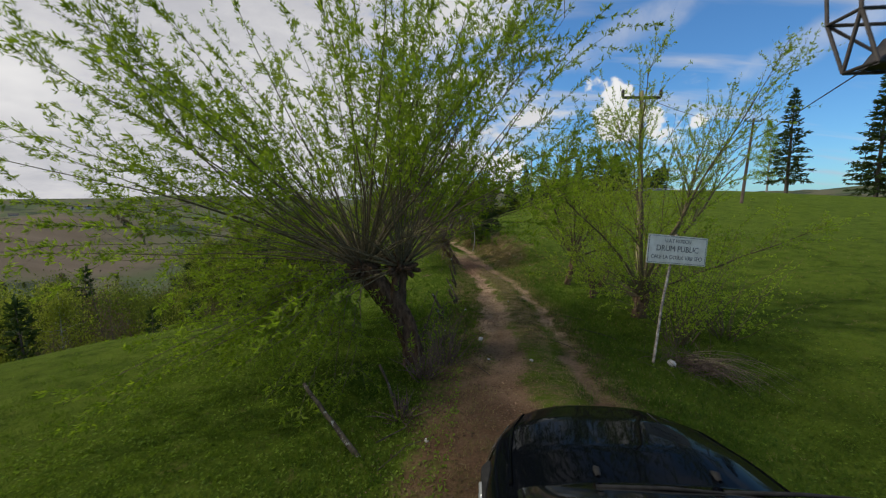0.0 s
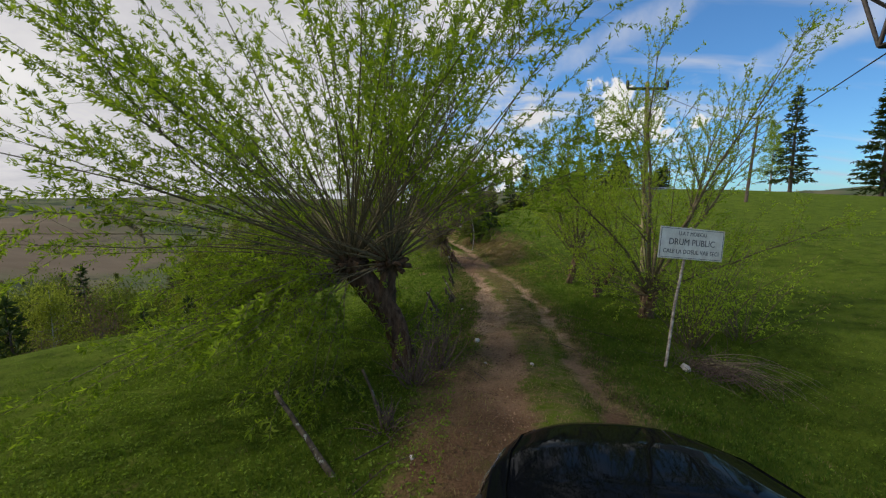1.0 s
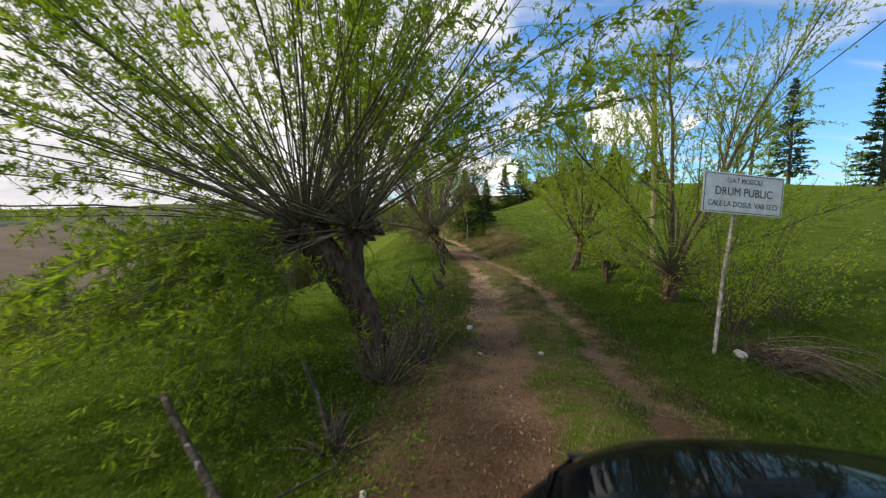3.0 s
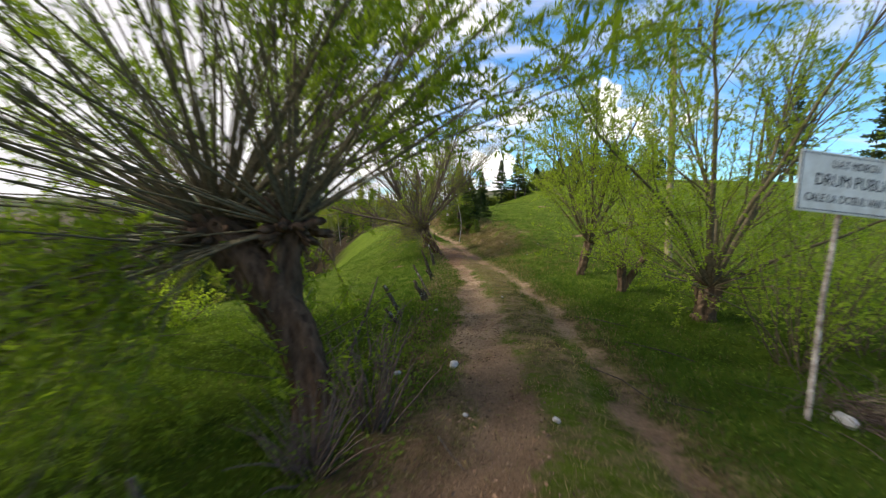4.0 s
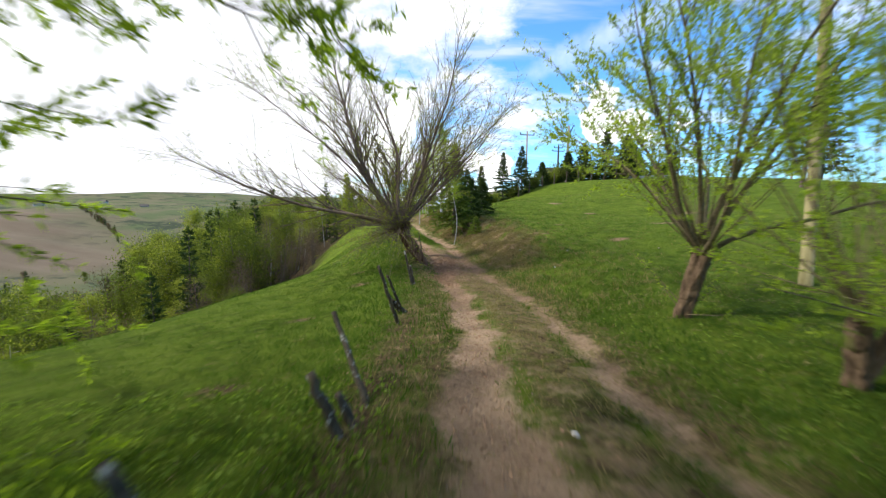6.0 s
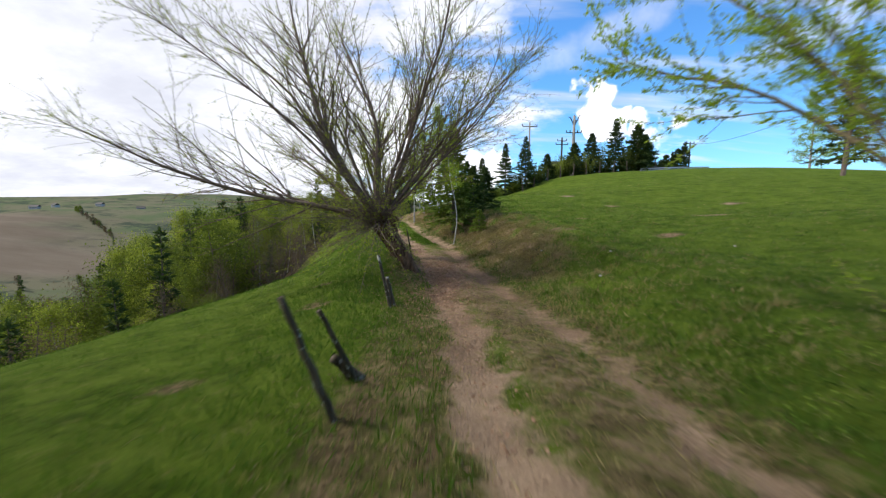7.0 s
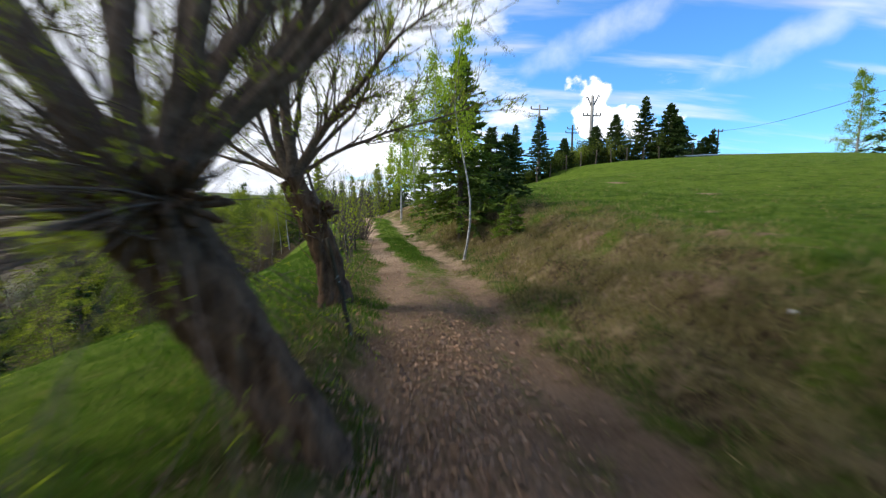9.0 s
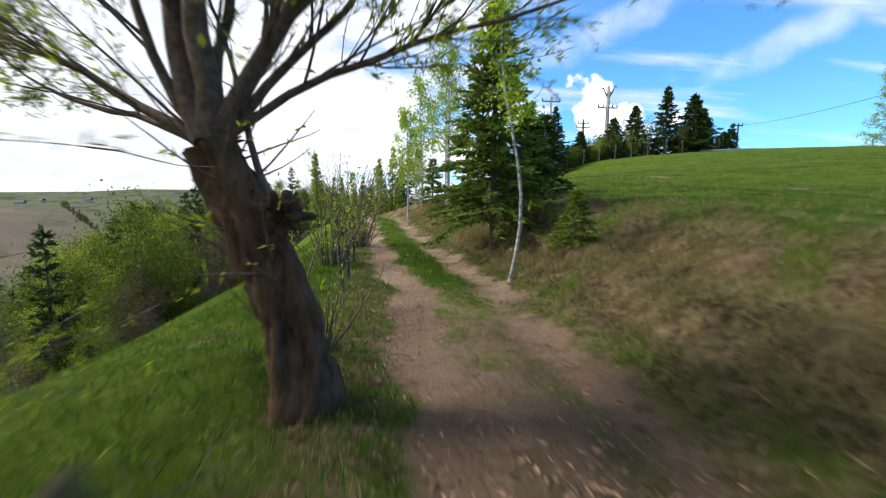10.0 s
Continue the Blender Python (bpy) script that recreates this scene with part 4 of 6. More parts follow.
willow("willow_tree", (3.78, 11.05), (-0.05, 0.0, 0.6), 0.08, 0.09, 30, (1.5, 4.2), (3, 40), 52, M_LEAF_LIME, M_STEM,
       "two-headed low willow with young leaves on the hill side", leaves=14, leaf_from=0.4, stem_r=0.011, droop=-0.15, twigs=10, leaf_len=(0.035, 0.07), leaf_w=0.38, extra=((0.45, 0.05, 0.75, 0.9, 0.1),), knobs=5, lumps=0.25)
willow("willow_tree", (3.46, 13.4), (0.22, 0.0, 0.9), 0.095, 0.125, 30, (1.8, 4.0), (3, 50), 63, M_LEAF_LIME, M_STEM,
       "pollarded willow with an upright crown on the hill side", leaves=14, leaf_from=0.4, stem_r=0.011, droop=-0.1, twigs=9, boughs=4.2, leaf_len=(0.035, 0.07), leaf_w=0.38, low=8, knobs=14, lumps=0.4,
       limbs=((-0.5, -0.2, 2.3, 4.6, 0.036), (0.15, 0.1, 2.4, 5.0, 0.04), (0.9, 0.1, 2.0, 4.6, 0.036), (-1.1, 0.1, 1.8, 3.8, 0.035), (1.5, -0.2, 1.5, 3.6, 0.035), (-0.2, -1.5, 1.3, 3.8, 0.035), (0.1, 2.0, 1.6, 4.4, 0.03), (-0.6, 1.7, 1.8, 4.6, 0.03), (0.9, 1.8, 1.5, 4.4, 0.03)))


# ---- parked car ----
def paint_material():
    m, t, b = material("black_paint", 0.04, 0.0, 0.0)
    b.inputs["Specular IOR Level"].default_value = 0.03
    f = noise_tex(t, 60, 4)
    t.links.new(ramp(t, f, ((0.3, (0.0015, 0.002, 0.003)), (0.7, (0.003, 0.004, 0.006)))), b.inputs["Base Color"])
    return m


def glass_material(name, tint, rough=0.02):
    m, t, b = material(name, rough)
    b.inputs["Base Color"].default_value = (*tint, 1)
    b.inputs["Transmission Weight"].default_value = 0.9
    b.inputs["IOR"].default_value = 1.45
    return m


M_PAINT = paint_material()
M_TINT = plain("tinted_glass", (0.006, 0.007, 0.008), (0.012, 0.013, 0.014), 3, 0.03, 0, 0.0)
M_LENS = glass_material("lamp_lens", (0.92, 0.94, 0.96))
M_CHROME = plain("reflector", (0.7, 0.7, 0.72), (0.85, 0.85, 0.87), 4, 0.12, 1.0, 0.0)
M_RUBBER = plain("rubber", (0.01, 0.01, 0.01), (0.03, 0.03, 0.03), 30, 0.85)


def section(a, y, lift=0.0):
    """A point of the car's body: a from 0 (right sill) to pi (left sill), y along the car."""
    w = np.interp(y, (-2.15, -2.0, -1.6, -0.5, 1.2, 1.55, 1.8, 1.98, 2.08, 2.14), (0.62, 0.78, 0.86, 0.88, 0.88, 0.84, 0.75, 0.62, 0.48, 0.32)) + lift
    zt = np.interp(y, (-2.15, -2.0, -1.7, 0.7, 1.1, 1.5, 1.8, 1.98, 2.08, 2.14), (0.62, 0.86, 0.96, 1.00, 0.975, 0.92, 0.845, 0.755, 0.65, 0.50)) + lift
    zl = np.interp(y, (-2.15, -1.9, 1.9, 2.14), (0.40, 0.24, 0.22, 0.32)) - lift * 0.2
    c, s_ = np.cos(a), np.clip(np.sin(a), 0, 1)
    k = np.interp(y, (0.8, 1.5, 2.1), (0.0, 0.35, 1.0))
    x = w * np.sign(c) * np.abs(c) ** (0.55 + 0.2 * k)
    z = zl + (zt - zl) * s_ ** (0.5 + 0.25 * k)
    return np.stack([x, y + 0 * a, z], -1)


def cabin(a, y, lift=0.0):
    w = np.interp(y, (-2.0, -1.6, -0.6, 0.2, 0.7), (0.66, 0.74, 0.78, 0.77, 0.72)) + lift
    zt = np.interp(y, (-2.0, -1.8, -1.3, -0.6, 0.0, 0.3, 0.55, 0.78), (0.98, 1.18, 1.40, 1.47, 1.44, 1.30, 1.14, 0.98)) + lift
    c, s_ = np.cos(a), np.clip(np.sin(a), 0, 1)
    x = w * np.sign(c) * np.abs(c) ** 0.62 * (1 - 0.16 * s_)
    return np.stack([x, y + 0 * a, 0.93 + (zt - 0.93) * s_ ** 0.55], -1)


def patch(fn, a0, a1, y0, y1, na, ny, mat, name, lift=0.0, thick=0.0):
    """A sheet of the body between two angles and two stations; a0 and a1 may follow y."""
    ys = np.linspace(y0, y1, ny)
    V = []
    for y in ys:
        lo, hi = (a0(y) if callable(a0) else a0), (a1(y) if callable(a1) else a1)
        V.append(fn(np.linspace(lo, hi, na), y, lift))
    V = np.concatenate(V)
    k, j = np.meshgrid(np.arange(ny - 1), np.arange(na - 1), indexing="ij")
    Q = np.stack([k * na + j, k * na + j + 1, (k + 1) * na + j + 1, (k + 1) * na + j], -1).reshape(-1, 4)
    b = Buf()
    b.add(V, Q)
    if thick:
        inner = V.copy()
        inner[:, 2] -= thick
        b.add(inner, Q[:, ::-1])
        ring = np.concatenate([np.arange(na), na * np.arange(1, ny) + na - 1, na * (ny - 1) + np.arange(na - 2, -1, -1), na * np.arange(ny - 2, 0, -1)])
        nxt = np.roll(ring, -1)
        b.q.append(np.stack([ring, nxt, nxt + len(V), ring + len(V)], -1))
    return b.mesh(name, mat)


def build_car():
    x0, y0 = 1.45, -0.68
    car = empty("car", pose(x0, y0, gz(x0, y0) + 0.02, -1.5, 0, 2.0) @ Matrix.Diagonal((1.12, 1.24, 1.10, 1)), "black hatchback with a glossy bonnet standing on the track", "car")
    part("body", patch(section, 0, math.pi, -2.14, 2.14, 49, 60, M_PAINT, "body"), car)
    edge = lambda y: float(np.interp(y, (0.74, 1.2, 1.7, 2.0), (0.56, 0.54, 0.58, 0.72)))
    part("bonnet", patch(section, edge, lambda y: math.pi - edge(y), 0.74, 2.0, 33, 26, M_PAINT, "bonnet", 0.008, 0.02), car, "black bonnet mirroring the sky")
    for sx in (-1, 1):
        c0 = lambda y, s=sx: (math.pi - float(np.interp(y, (0.9, 1.95), (0.80, 0.92)))) if s < 0 else float(np.interp(y, (0.9, 1.95), (0.80, 0.92)))
        c1 = lambda y, s=sx: c0(y, s) + 0.035
        part("crease", patch(section, c0, c1, 0.9, 1.95, 4, 22, M_PAINT, "crease", 0.016, 0.012), car)
    for side in (0, 1):
        f = (lambda a: a) if side == 0 else (lambda a: math.pi - a)
        lamp = part("headlight", patch(section, f(0.24), f(0.60), 1.56, 1.99, 12, 14, M_CHROME, "headlight", 0.004), car, "clear headlight with bright reflector")
        part("lens", patch(section, f(0.22), f(0.62), 1.54, 2.0, 12, 14, M_LENS, "lens", 0.016, 0.006), lamp)
        x = 0.93 if side == 0 else -0.93
        mb = Buf()
        mb.tube([(x * 0.93, 0.22, 1.0), (x, 0.24, 1.02)], [0.03, 0.03], 6)
        t = np.linspace(-1, 1, 9)
        mb.tube(np.stack([x + 0.09 * np.sign(x) + t * 0.11, 0.24 + 0 * t, 1.06 + 0 * t], 1), 0.075 * np.sqrt(np.clip(1.02 - t**2, 0.03, 1)), 10, False)
        part("wing_mirror", mb.mesh("wing_mirror", M_PAINT), car)
        for wy in (1.32, -1.28):
            th = np.linspace(0, 2 * np.pi, 25)
            ty, rim = Buf(), Buf()
            ring = np.stack([0 * th + x * 0.87, wy + 0.25 * np.cos(th), 0.31 + 0.25 * np.sin(th)], 1)
            ty.tube(ring, np.full(25, 0.075), 8, False)
            wheel = part("wheel", ty.mesh("wheel", M_RUBBER), car, "black tyre")
            rim.tube([(x * 0.80, wy, 0.31), (x * 0.93, wy, 0.31)], [0.19, 0.19], 8)
            for k in range(7):
                a = k * 2 * np.pi / 7
                rim.tube([(x * 0.94, wy, 0.31), (x * 0.945, wy + 0.19 * math.cos(a), 0.31 + 0.19 * math.sin(a))], [0.025, 0.02], 4)
            part("rim", rim.mesh("rim", M_STEEL), wheel)
    part("glasshouse", patch(cabin, 0, math.pi, -2.0, 0.78, 41, 40, M_TINT, "glasshouse"), car, "dark windscreen and windows")
    part("roof", patch(cabin, 0.75, math.pi - 0.75, -1.55, -0.02, 25, 20, M_PAINT, "roof", 0.012, 0.02), car)
    for nx in (-0.3, 0.3):
        nb = Buf()
        yy = 0.86
        z = float(section(np.array([math.acos((abs(nx) / 0.88) ** (1 / 0.55)) if nx > 0 else math.pi - math.acos((abs(nx) / 0.88) ** (1 / 0.55))]), yy)[0, 2])
        nb.tube([(nx, yy - 0.03, z + 0.008), (nx, yy, z + 0.022), (nx, yy + 0.035, z + 0.012)], [0.014, 0.02, 0.008], 6)
        part("washer_nozzle", nb.mesh("washer_nozzle", M_RUBBER), car)
        wb = Buf()
        wb.tube([(nx - 0.05, 0.72, 1.02), (nx + 0.25, 0.66, 1.075), (nx + 0.5, 0.64, 1.08)], [0.012, 0.010, 0.006], 5)
        part("wiper", wb.mesh("wiper", M_RUBBER), car)
    gb = Buf()
    for z in (0.42, 0.50, 0.58):
        gb.tube([(-0.42, 2.13, z), (0, 2.155, z), (0.42, 2.13, z)], [0.015, 0.018, 0.015], 6)
    part("grille", gb.mesh("grille", M_RUST), car)
    return car


build_car()


# ---- road sign ----
def sign_material():
    m, t, b = material("sign_white", 0.45)
    f = noise_tex(t, 5, 6, 0.7)
    t.links.new(ramp(t, f, ((0.3, (0.64, 0.585, 0.49)), (0.65, (0.90, 0.86, 0.77)))), b.inputs["Base Color"])
    return m


M_SIGN, M_INK = sign_material(), plain("sign_black", (0.015, 0.015, 0.016), (0.04, 0.04, 0.042), 20, 0.5, 0, 0.0)


def box_mesh(name, sx, sy, sz, mat, bevel=0.004):
    bm = bmesh.new()
    bmesh.ops.create_cube(bm, size=1.0)
    bmesh.ops.scale(bm, vec=(sx, sy, sz), verts=bm.verts)
    if bevel:
        bmesh.ops.bevel(bm, geom=bm.edges[:], offset=bevel, segments=2, affect="EDGES")
    me = bpy.data.meshes.new(name)
    bm.to_mesh(me)
    bm.free()
    me.materials.append(mat)
    return me


def lettering(name, text, size, mat, width):
    """Raised letters as one mesh, fitted to a width, lying in the xz plane."""
    cu = bpy.data.curves.new(name, "FONT")
    cu.body, cu.size, cu.align_x, cu.align_y, cu.extrude, cu.resolution_u = text, size, "CENTER", "CENTER", 0.001, 3
    tmp = new(name, cu)
    bpy.context.view_layer.update()
    me = bpy.data.meshes.new_from_object(tmp.evaluated_get(bpy.context.evaluated_depsgraph_get()))
    bpy.data.objects.remove(tmp)
    xs = [v.co.x for v in me.vertices]
    k = width / (max(xs) - min(xs))
    me.transform(Matrix.Rotation(radians(90), 4, "X") @ Matrix.Diagonal((k, 1, 1, 1)))
    me.materials.clear()
    me.materials.append(mat)
    return me


def build_sign():
    foot = Vector((3.486, 5.62, gz(3.486, 5.62)))
    sign = empty("road_sign", foot, "white lettered road sign on a thin leaning pole", "sign")
    top = Vector((3.946, 6.045, 2.228)) - foot
    pole = Buf()
    pole.tube([(0, 0, -0.15), tuple(top * 0.45 + Vector((-0.03, 0, 0))), tuple(top)], [0.024, 0.023, 0.021], 8)
    part("pole", pole.mesh("pole", plain("peeling_pole", (0.08, 0.05, 0.035), (0.58, 0.52, 0.44), 14, 0.8, 0, 0.5, 0.004)), sign, "pale pole with peeling paint")
    m = Matrix.Translation(Vector((3.935, 5.957, 1.947)) - foot) @ pose(0, 0, 0, -3, 5.2, 15)
    plate = part("panel", box_mesh("panel", 1.23, 0.012, 0.528, M_SIGN), sign, "weathered white panel")
    plate.matrix_basis = m
    for nm, text, size, w, z in (("lettering", "U.A.T MOIECIU", 0.097, 0.528, 0.163), ("lettering", "DRUM PUBLIC", 0.15, 0.864, 0.018), ("lettering", "CALE LA DOSUL VAII SECI", 0.101, 1.056, -0.141)):
        o = part(nm, lettering(nm, text, size, M_INK, w), plate, "black capital letters")
        o.matrix_basis = Matrix.Translation((0, -0.0085, z))
    for nm, sx, sz, px_, pz_ in (("border", 1.18, 0.007, 0, 0.242), ("border", 1.18, 0.007, 0, -0.242), ("border", 0.007, 0.484, -0.59, 0), ("border", 0.007, 0.484, 0.59, 0)):
        o = part(nm, box_mesh(nm, sx, 0.003, sz, M_INK, 0), plate, "thin black border line")
        o.matrix_basis = Matrix.Translation((px_, -0.0085, pz_))


build_sign()


# ---- fence posts ----
def fence_post(x, y, top, r, seed, label="grey weathered leaning fence post beside the track"):
    rng = np.random.default_rng(seed)
    z = gz(x, y)
    post = empty("fence_post", (x, y, z), label, "post", "fence posts along the track")
    b = Buf()
    t = np.array(top, float) - (x, y, z)
    s = np.linspace(-0.15, 1, 9)
    pts = np.outer(s, t) + rng.normal(size=(9, 3)) * np.array([r, r, 0]) * 0.16
    ridged_trunk(b, rng, pts, r * np.linspace(1.1, 0.75, 9), 9, 0.13)
    n = b.n
    b.q.append(np.array([[n - 9, n - 8, n - 7, n - 6], [n - 9, n - 6, n - 5, n - 4], [n - 9, n - 4, n - 3, n - 2], [n - 9, n - 2, n - 1, n - 9 + 0]][:3]))
    part("stake", b.mesh("stake", M_FENCE), post)
    return post


for k, (x, y, tx, ty, th, r) in enumerate((
        (-1.09, 2.55, -2.02, 3.15, 0.58, 0.034), (-0.78, 3.57, -1.12, 3.75, 0.62, 0.022), (-0.68, 8.75, -1.0, 8.8, 0.55, 0.04), (-0.62, 8.25, -0.85, 8.2, 0.28, 0.038),
        (-0.45, 9.95, -0.66, 10.0, 0.42, 0.04), (-0.40, 10.1, -0.52, 10.15, 0.22, 0.036), (-0.38, 10.42, -0.82, 10.95, 0.60, 0.028), (-0.67, 13.3, -0.92, 13.12, 0.90, 0.028), (-0.72, 14.0, -0.92, 13.75, 0.68, 0.025),
        (-0.70, 14.05, -0.9, 13.95, 0.22, 0.055), (-0.98, 16.75, -1.16, 16.8, 0.80, 0.026), (-0.95, 16.85, -1.04, 16.83, 0.46, 0.04), (-1.27, 20.98, -1.36, 20.78, 0.40 - gz(-1.27, 20.98), 0.018),
        (-2.7, 25.7, -2.75, 25.75, 0.6, 0.028), (-2.8, 26.3, -2.82, 26.35, 0.5, 0.03), (-3.1, 27.7, -3.1, 27.7, 0.5, 0.025))):
    fence_post(x, y, (tx, ty, gz(x, y) + th), r, 300 + k)


# ---- stones, sticks, chips ----
def stone(x, y, r, seed, label="pale stone lying on the ground"):
    rng = np.random.default_rng(seed)
    b = Buf()
    t = np.linspace(-1, 1, 7)
    ridged_trunk(b, rng, np.stack([t * r, 0 * t, 0 * t + r * 0.25], 1), r * 0.62 * np.sqrt(np.clip(1.02 - t**2, 0.03, 1)), 8, 0.09)
    o = new("stone", b.mesh("stone", M_STONE, False))
    o.matrix_basis = pose(x, y, gz(x, y), 0, 0, rng.uniform(0, 180))
    tagged(o, label, "stone", "stones")


for k, (x, y, r) in enumerate(((0.34, 6.5, 0.075), (3.84, 5.67, 0.11), (-0.28, 2.75, 0.04), (-0.3, 6.4, 0.05), (1.26, 5.25, 0.04), (0.5, 5.4, 0.03), (2.0, 21.0, 0.035), (3.2, 19.5, 0.03), (1.1, 9.9, 0.03), (-0.1, 8.9, 0.05), (6.0, 20.0, 0.035), (-0.5, 7.3, 0.04), (2.6, 18.2, 0.03))):
    stone(x, y, r, 400 + k)


def scatter(name, n, place, length, width, mat, seed, label, category, flat=0.15, lift=0.012):
    rng = np.random.default_rng(seed)
    xy = place(rng, n)
    p = np.stack([xy[:, 0], xy[:, 1], ground_z(xy[:, 0], xy[:, 1]) + lift], 1)
    d = rng.normal(size=(n, 3)) * np.array([1, 1, flat])
    b = Buf()
    ln = rng.uniform(*length, n)
    b.leaves(p, d, ln, ln * rng.uniform(*width, n), rng, 0.4)
    tagged(new(name, b.mesh(name, mat, False)), label, category, kind="stuff")


scatter("wood_chips", 4200, lambda r, n: np.stack([lane(np.array([20.5])) - 0.12 + r.normal(size=n) * 0.34, 19.6 + r.normal(size=n) * 1.4], 1), (0.02, 0.07), (0.25, 0.6), M_CHIP, 5,
        "pale wood chips strewn over the track", "wood chips")
scatter("fallen_leaves", 2600, lambda r, n: (lambda y: np.stack([lane(y) - 0.6 + r.normal(size=n) * 0.22, y], 1))(r.uniform(2, 30, n)), (0.015, 0.045), (0.3, 0.7), M_CHIP, 6,
        "dry leaf bits and pebbles on the earth track", "leaf litter")

scatter("verge_leaves", 6000, lambda r, n: (lambda y: np.stack([lane(y) - 1.45 + r.normal(size=n) * 0.32, y], 1))(r.uniform(3.5, 20, n)), (0.012, 0.035), (0.3, 0.7), M_LITTER, 7,
        "brown dead leaves strewn on the verge", "leaf litter")

scatter("track_pebbles", 6000, lambda r, n: (lambda y: np.stack([lane(y) + np.sign(r.normal(size=n) - 0.2) * 0.62 + r.normal(size=n) * 0.24, y], 1))(r.uniform(1, 32, n)), (0.007, 0.022), (0.5, 0.9), M_PEBBLE, 8,
        "small pebbles and clods on the earth track", "pebbles", 0.5, 0.008)


scatter("track_litter", 5200, lambda r, n: np.stack([0.1 + r.normal(size=n) * 0.62, r.uniform(-1.5, 8.5, n)], 1), (0.015, 0.05), (0.2, 0.6), M_LITTER, 9,
        "dark dead leaves and twig bits trodden into the track", "leaf litter", 0.25)
scatter("track_straw", 5200, lambda r, n: (lambda y: np.stack([lane(y) - 0.35 + r.normal(size=n) * 0.85, y], 1))(r.uniform(3, 24, n)), (0.05, 0.16), (0.02, 0.06), M_STRAW, 10,
        "flattened straw blades strewn over the track", "straw", 0.12)


def stick(pts, r, seed, label="thin dead stick on the ground"):
    rng = np.random.default_rng(seed)
    pts = np.array([(x, y, gz(x, y) + h) for x, y, h in pts])
    b = Buf()
    b.tube(pts - pts[0], np.linspace(r, r * 0.5, len(pts)), 6)
    o = new("stick", b.mesh("stick", M_POST))
    o.matrix_basis = Matrix.Translation(pts[0])
    tagged(o, label, "stick", "sticks")


stick(((0.30, 5.0, 0.02), (0.42, 4.75, 0.03), (0.52, 4.6, 0.02)), 0.010, 1)
stick(((-0.75, 2.2, 0.03), (-0.5, 2.6, 0.05), (-0.2, 2.8, 0.02)), 0.006, 2)
stick(((-0.9, 2.7, 0.05), (-0.6, 3.0, 0.06), (-0.55, 3.3, 0.04)), 0.009, 3)
stick(((2.6, 7.5, 0.02), (3.0, 7.2, 0.05), (3.3, 7.1, 0.02)), 0.010, 4)
stick(((-0.7, 6.6, 0.02), (-0.8, 7.1, 0.12), (-0.7, 7.8, 0.2), (-0.5, 8.7, 0.3)), 0.012, 6, "long bent dead branch lying along the verge")
stick(((-0.96, 6.47, -0.05), (-0.88, 6.6, 0.35), (-0.74, 6.72, 0.7), (-0.63, 6.9, 1.1)), 0.022, 7, "dead sapling stem leaning beside the track")
stick(((1.9, 6.6, 0.02), (2.15, 6.3, 0.04), (2.25, 5.9, 0.02), (2.7, 5.6, 0.03)), 0.008, 8)
stick(((2.2, 8.6, 0.02), (2.5, 8.3, 0.05), (2.9, 8.2, 0.02)), 0.010, 5)


def dead_heap():
    """A heap of dry arching stalks under the sign."""
    rng = np.random.default_rng(77)
    x0, y0 = 4.23, 5.91
    heap = empty("brush_heap", (x0, y0, gz(x0, y0)), "heap of dry arching stalks and twigs under the sign", "brush heap")
    b, c = Buf(), Buf()
    for i in range(300):
        az = rng.uniform(0, 2 * np.pi)
        d = np.array([math.cos(az) + 0.5, math.sin(az) * 0.6 - 0.25, rng.uniform(0.1, 0.9)])
        p, _ = limb(rng, rng.normal(size=3) * np.array([0.35, 0.2, 0.03]), d, rng.uniform(0.3, 0.9), 6, -0.9, 0.12)
        b.tube(p, np.linspace(0.006, 0.002, 7), 3, close=False)
    for i in range(13):
        d = np.array([1.0, -0.25 + rng.normal() * 0.3, rng.uniform(0.25, 0.55)])
        p, _ = limb(rng, rng.normal(size=3) * 0.08 + np.array([0.1, 0, 0.1]), d, rng.uniform(1.0, 1.9), 8, -1.1, 0.03)
        c.tube(p, np.linspace(0.006, 0.0025, 9), 3, close=False)
    tagged(part("twig_tangle", b.mesh("twig_tangle", M_STEM_DARK), heap), kind="stuff")
    stalks = part("stalk_tuft", c.mesh("stalk_tuft", plain("dry_stalk", (0.14, 0.11, 0.06), (0.34, 0.28, 0.17), 20, 0.85)), heap, "long pale arching stalks")
    tagged(stalks, kind="stuff")


dead_heap()
bush("willow_shrub", 4.75, 7.35, 1.6, 2.6, 501, "thin-stemmed willow shrub growing behind the sign", M_LEAF_LIME, 34, 46, 0.075, spread=0.9, lift=0.15)
bush("willow_shrub", 6.0, 7.9, 1.8, 2.2, 502, "loose leafy willow shrub on the meadow edge", M_LEAF_LIME, 22, 46, 0.075, spread=1.3, lift=0.2)
bush("willow_shrub", -0.30, 5.3, 0.8, 1.0, 503, "leafless twiggy shrub at the foot of the willow", M_LEAF, 44, 3, 0.05, spread=0.7, lift=0.1, stem_mat=M_STEM_DARK)
bush("willow_shrub", -0.55, 6.6, 0.6, 0.9, 504, "leafless twiggy shrub at the foot of the willow", M_LEAF, 20, 4, 0.05, spread=0.7, lift=0.1, stem_mat=M_STEM_DARK)
bush("willow_shrub", -0.62, 4.75, 0.8, 0.75, 514, "dry twiggy undergrowth between the willow and the track", M_LEAF, 60, 2, 0.045, spread=1.0, lift=0.25, stem_mat=M_STEM_DARK)
bush("willow_shrub", -0.75, 3.4, 0.7, 0.45, 515, "low dry twigs on the edge of the track", M_LEAF, 40, 2, 0.04, spread=1.3, lift=0.4, stem_mat=M_STEM_DARK)
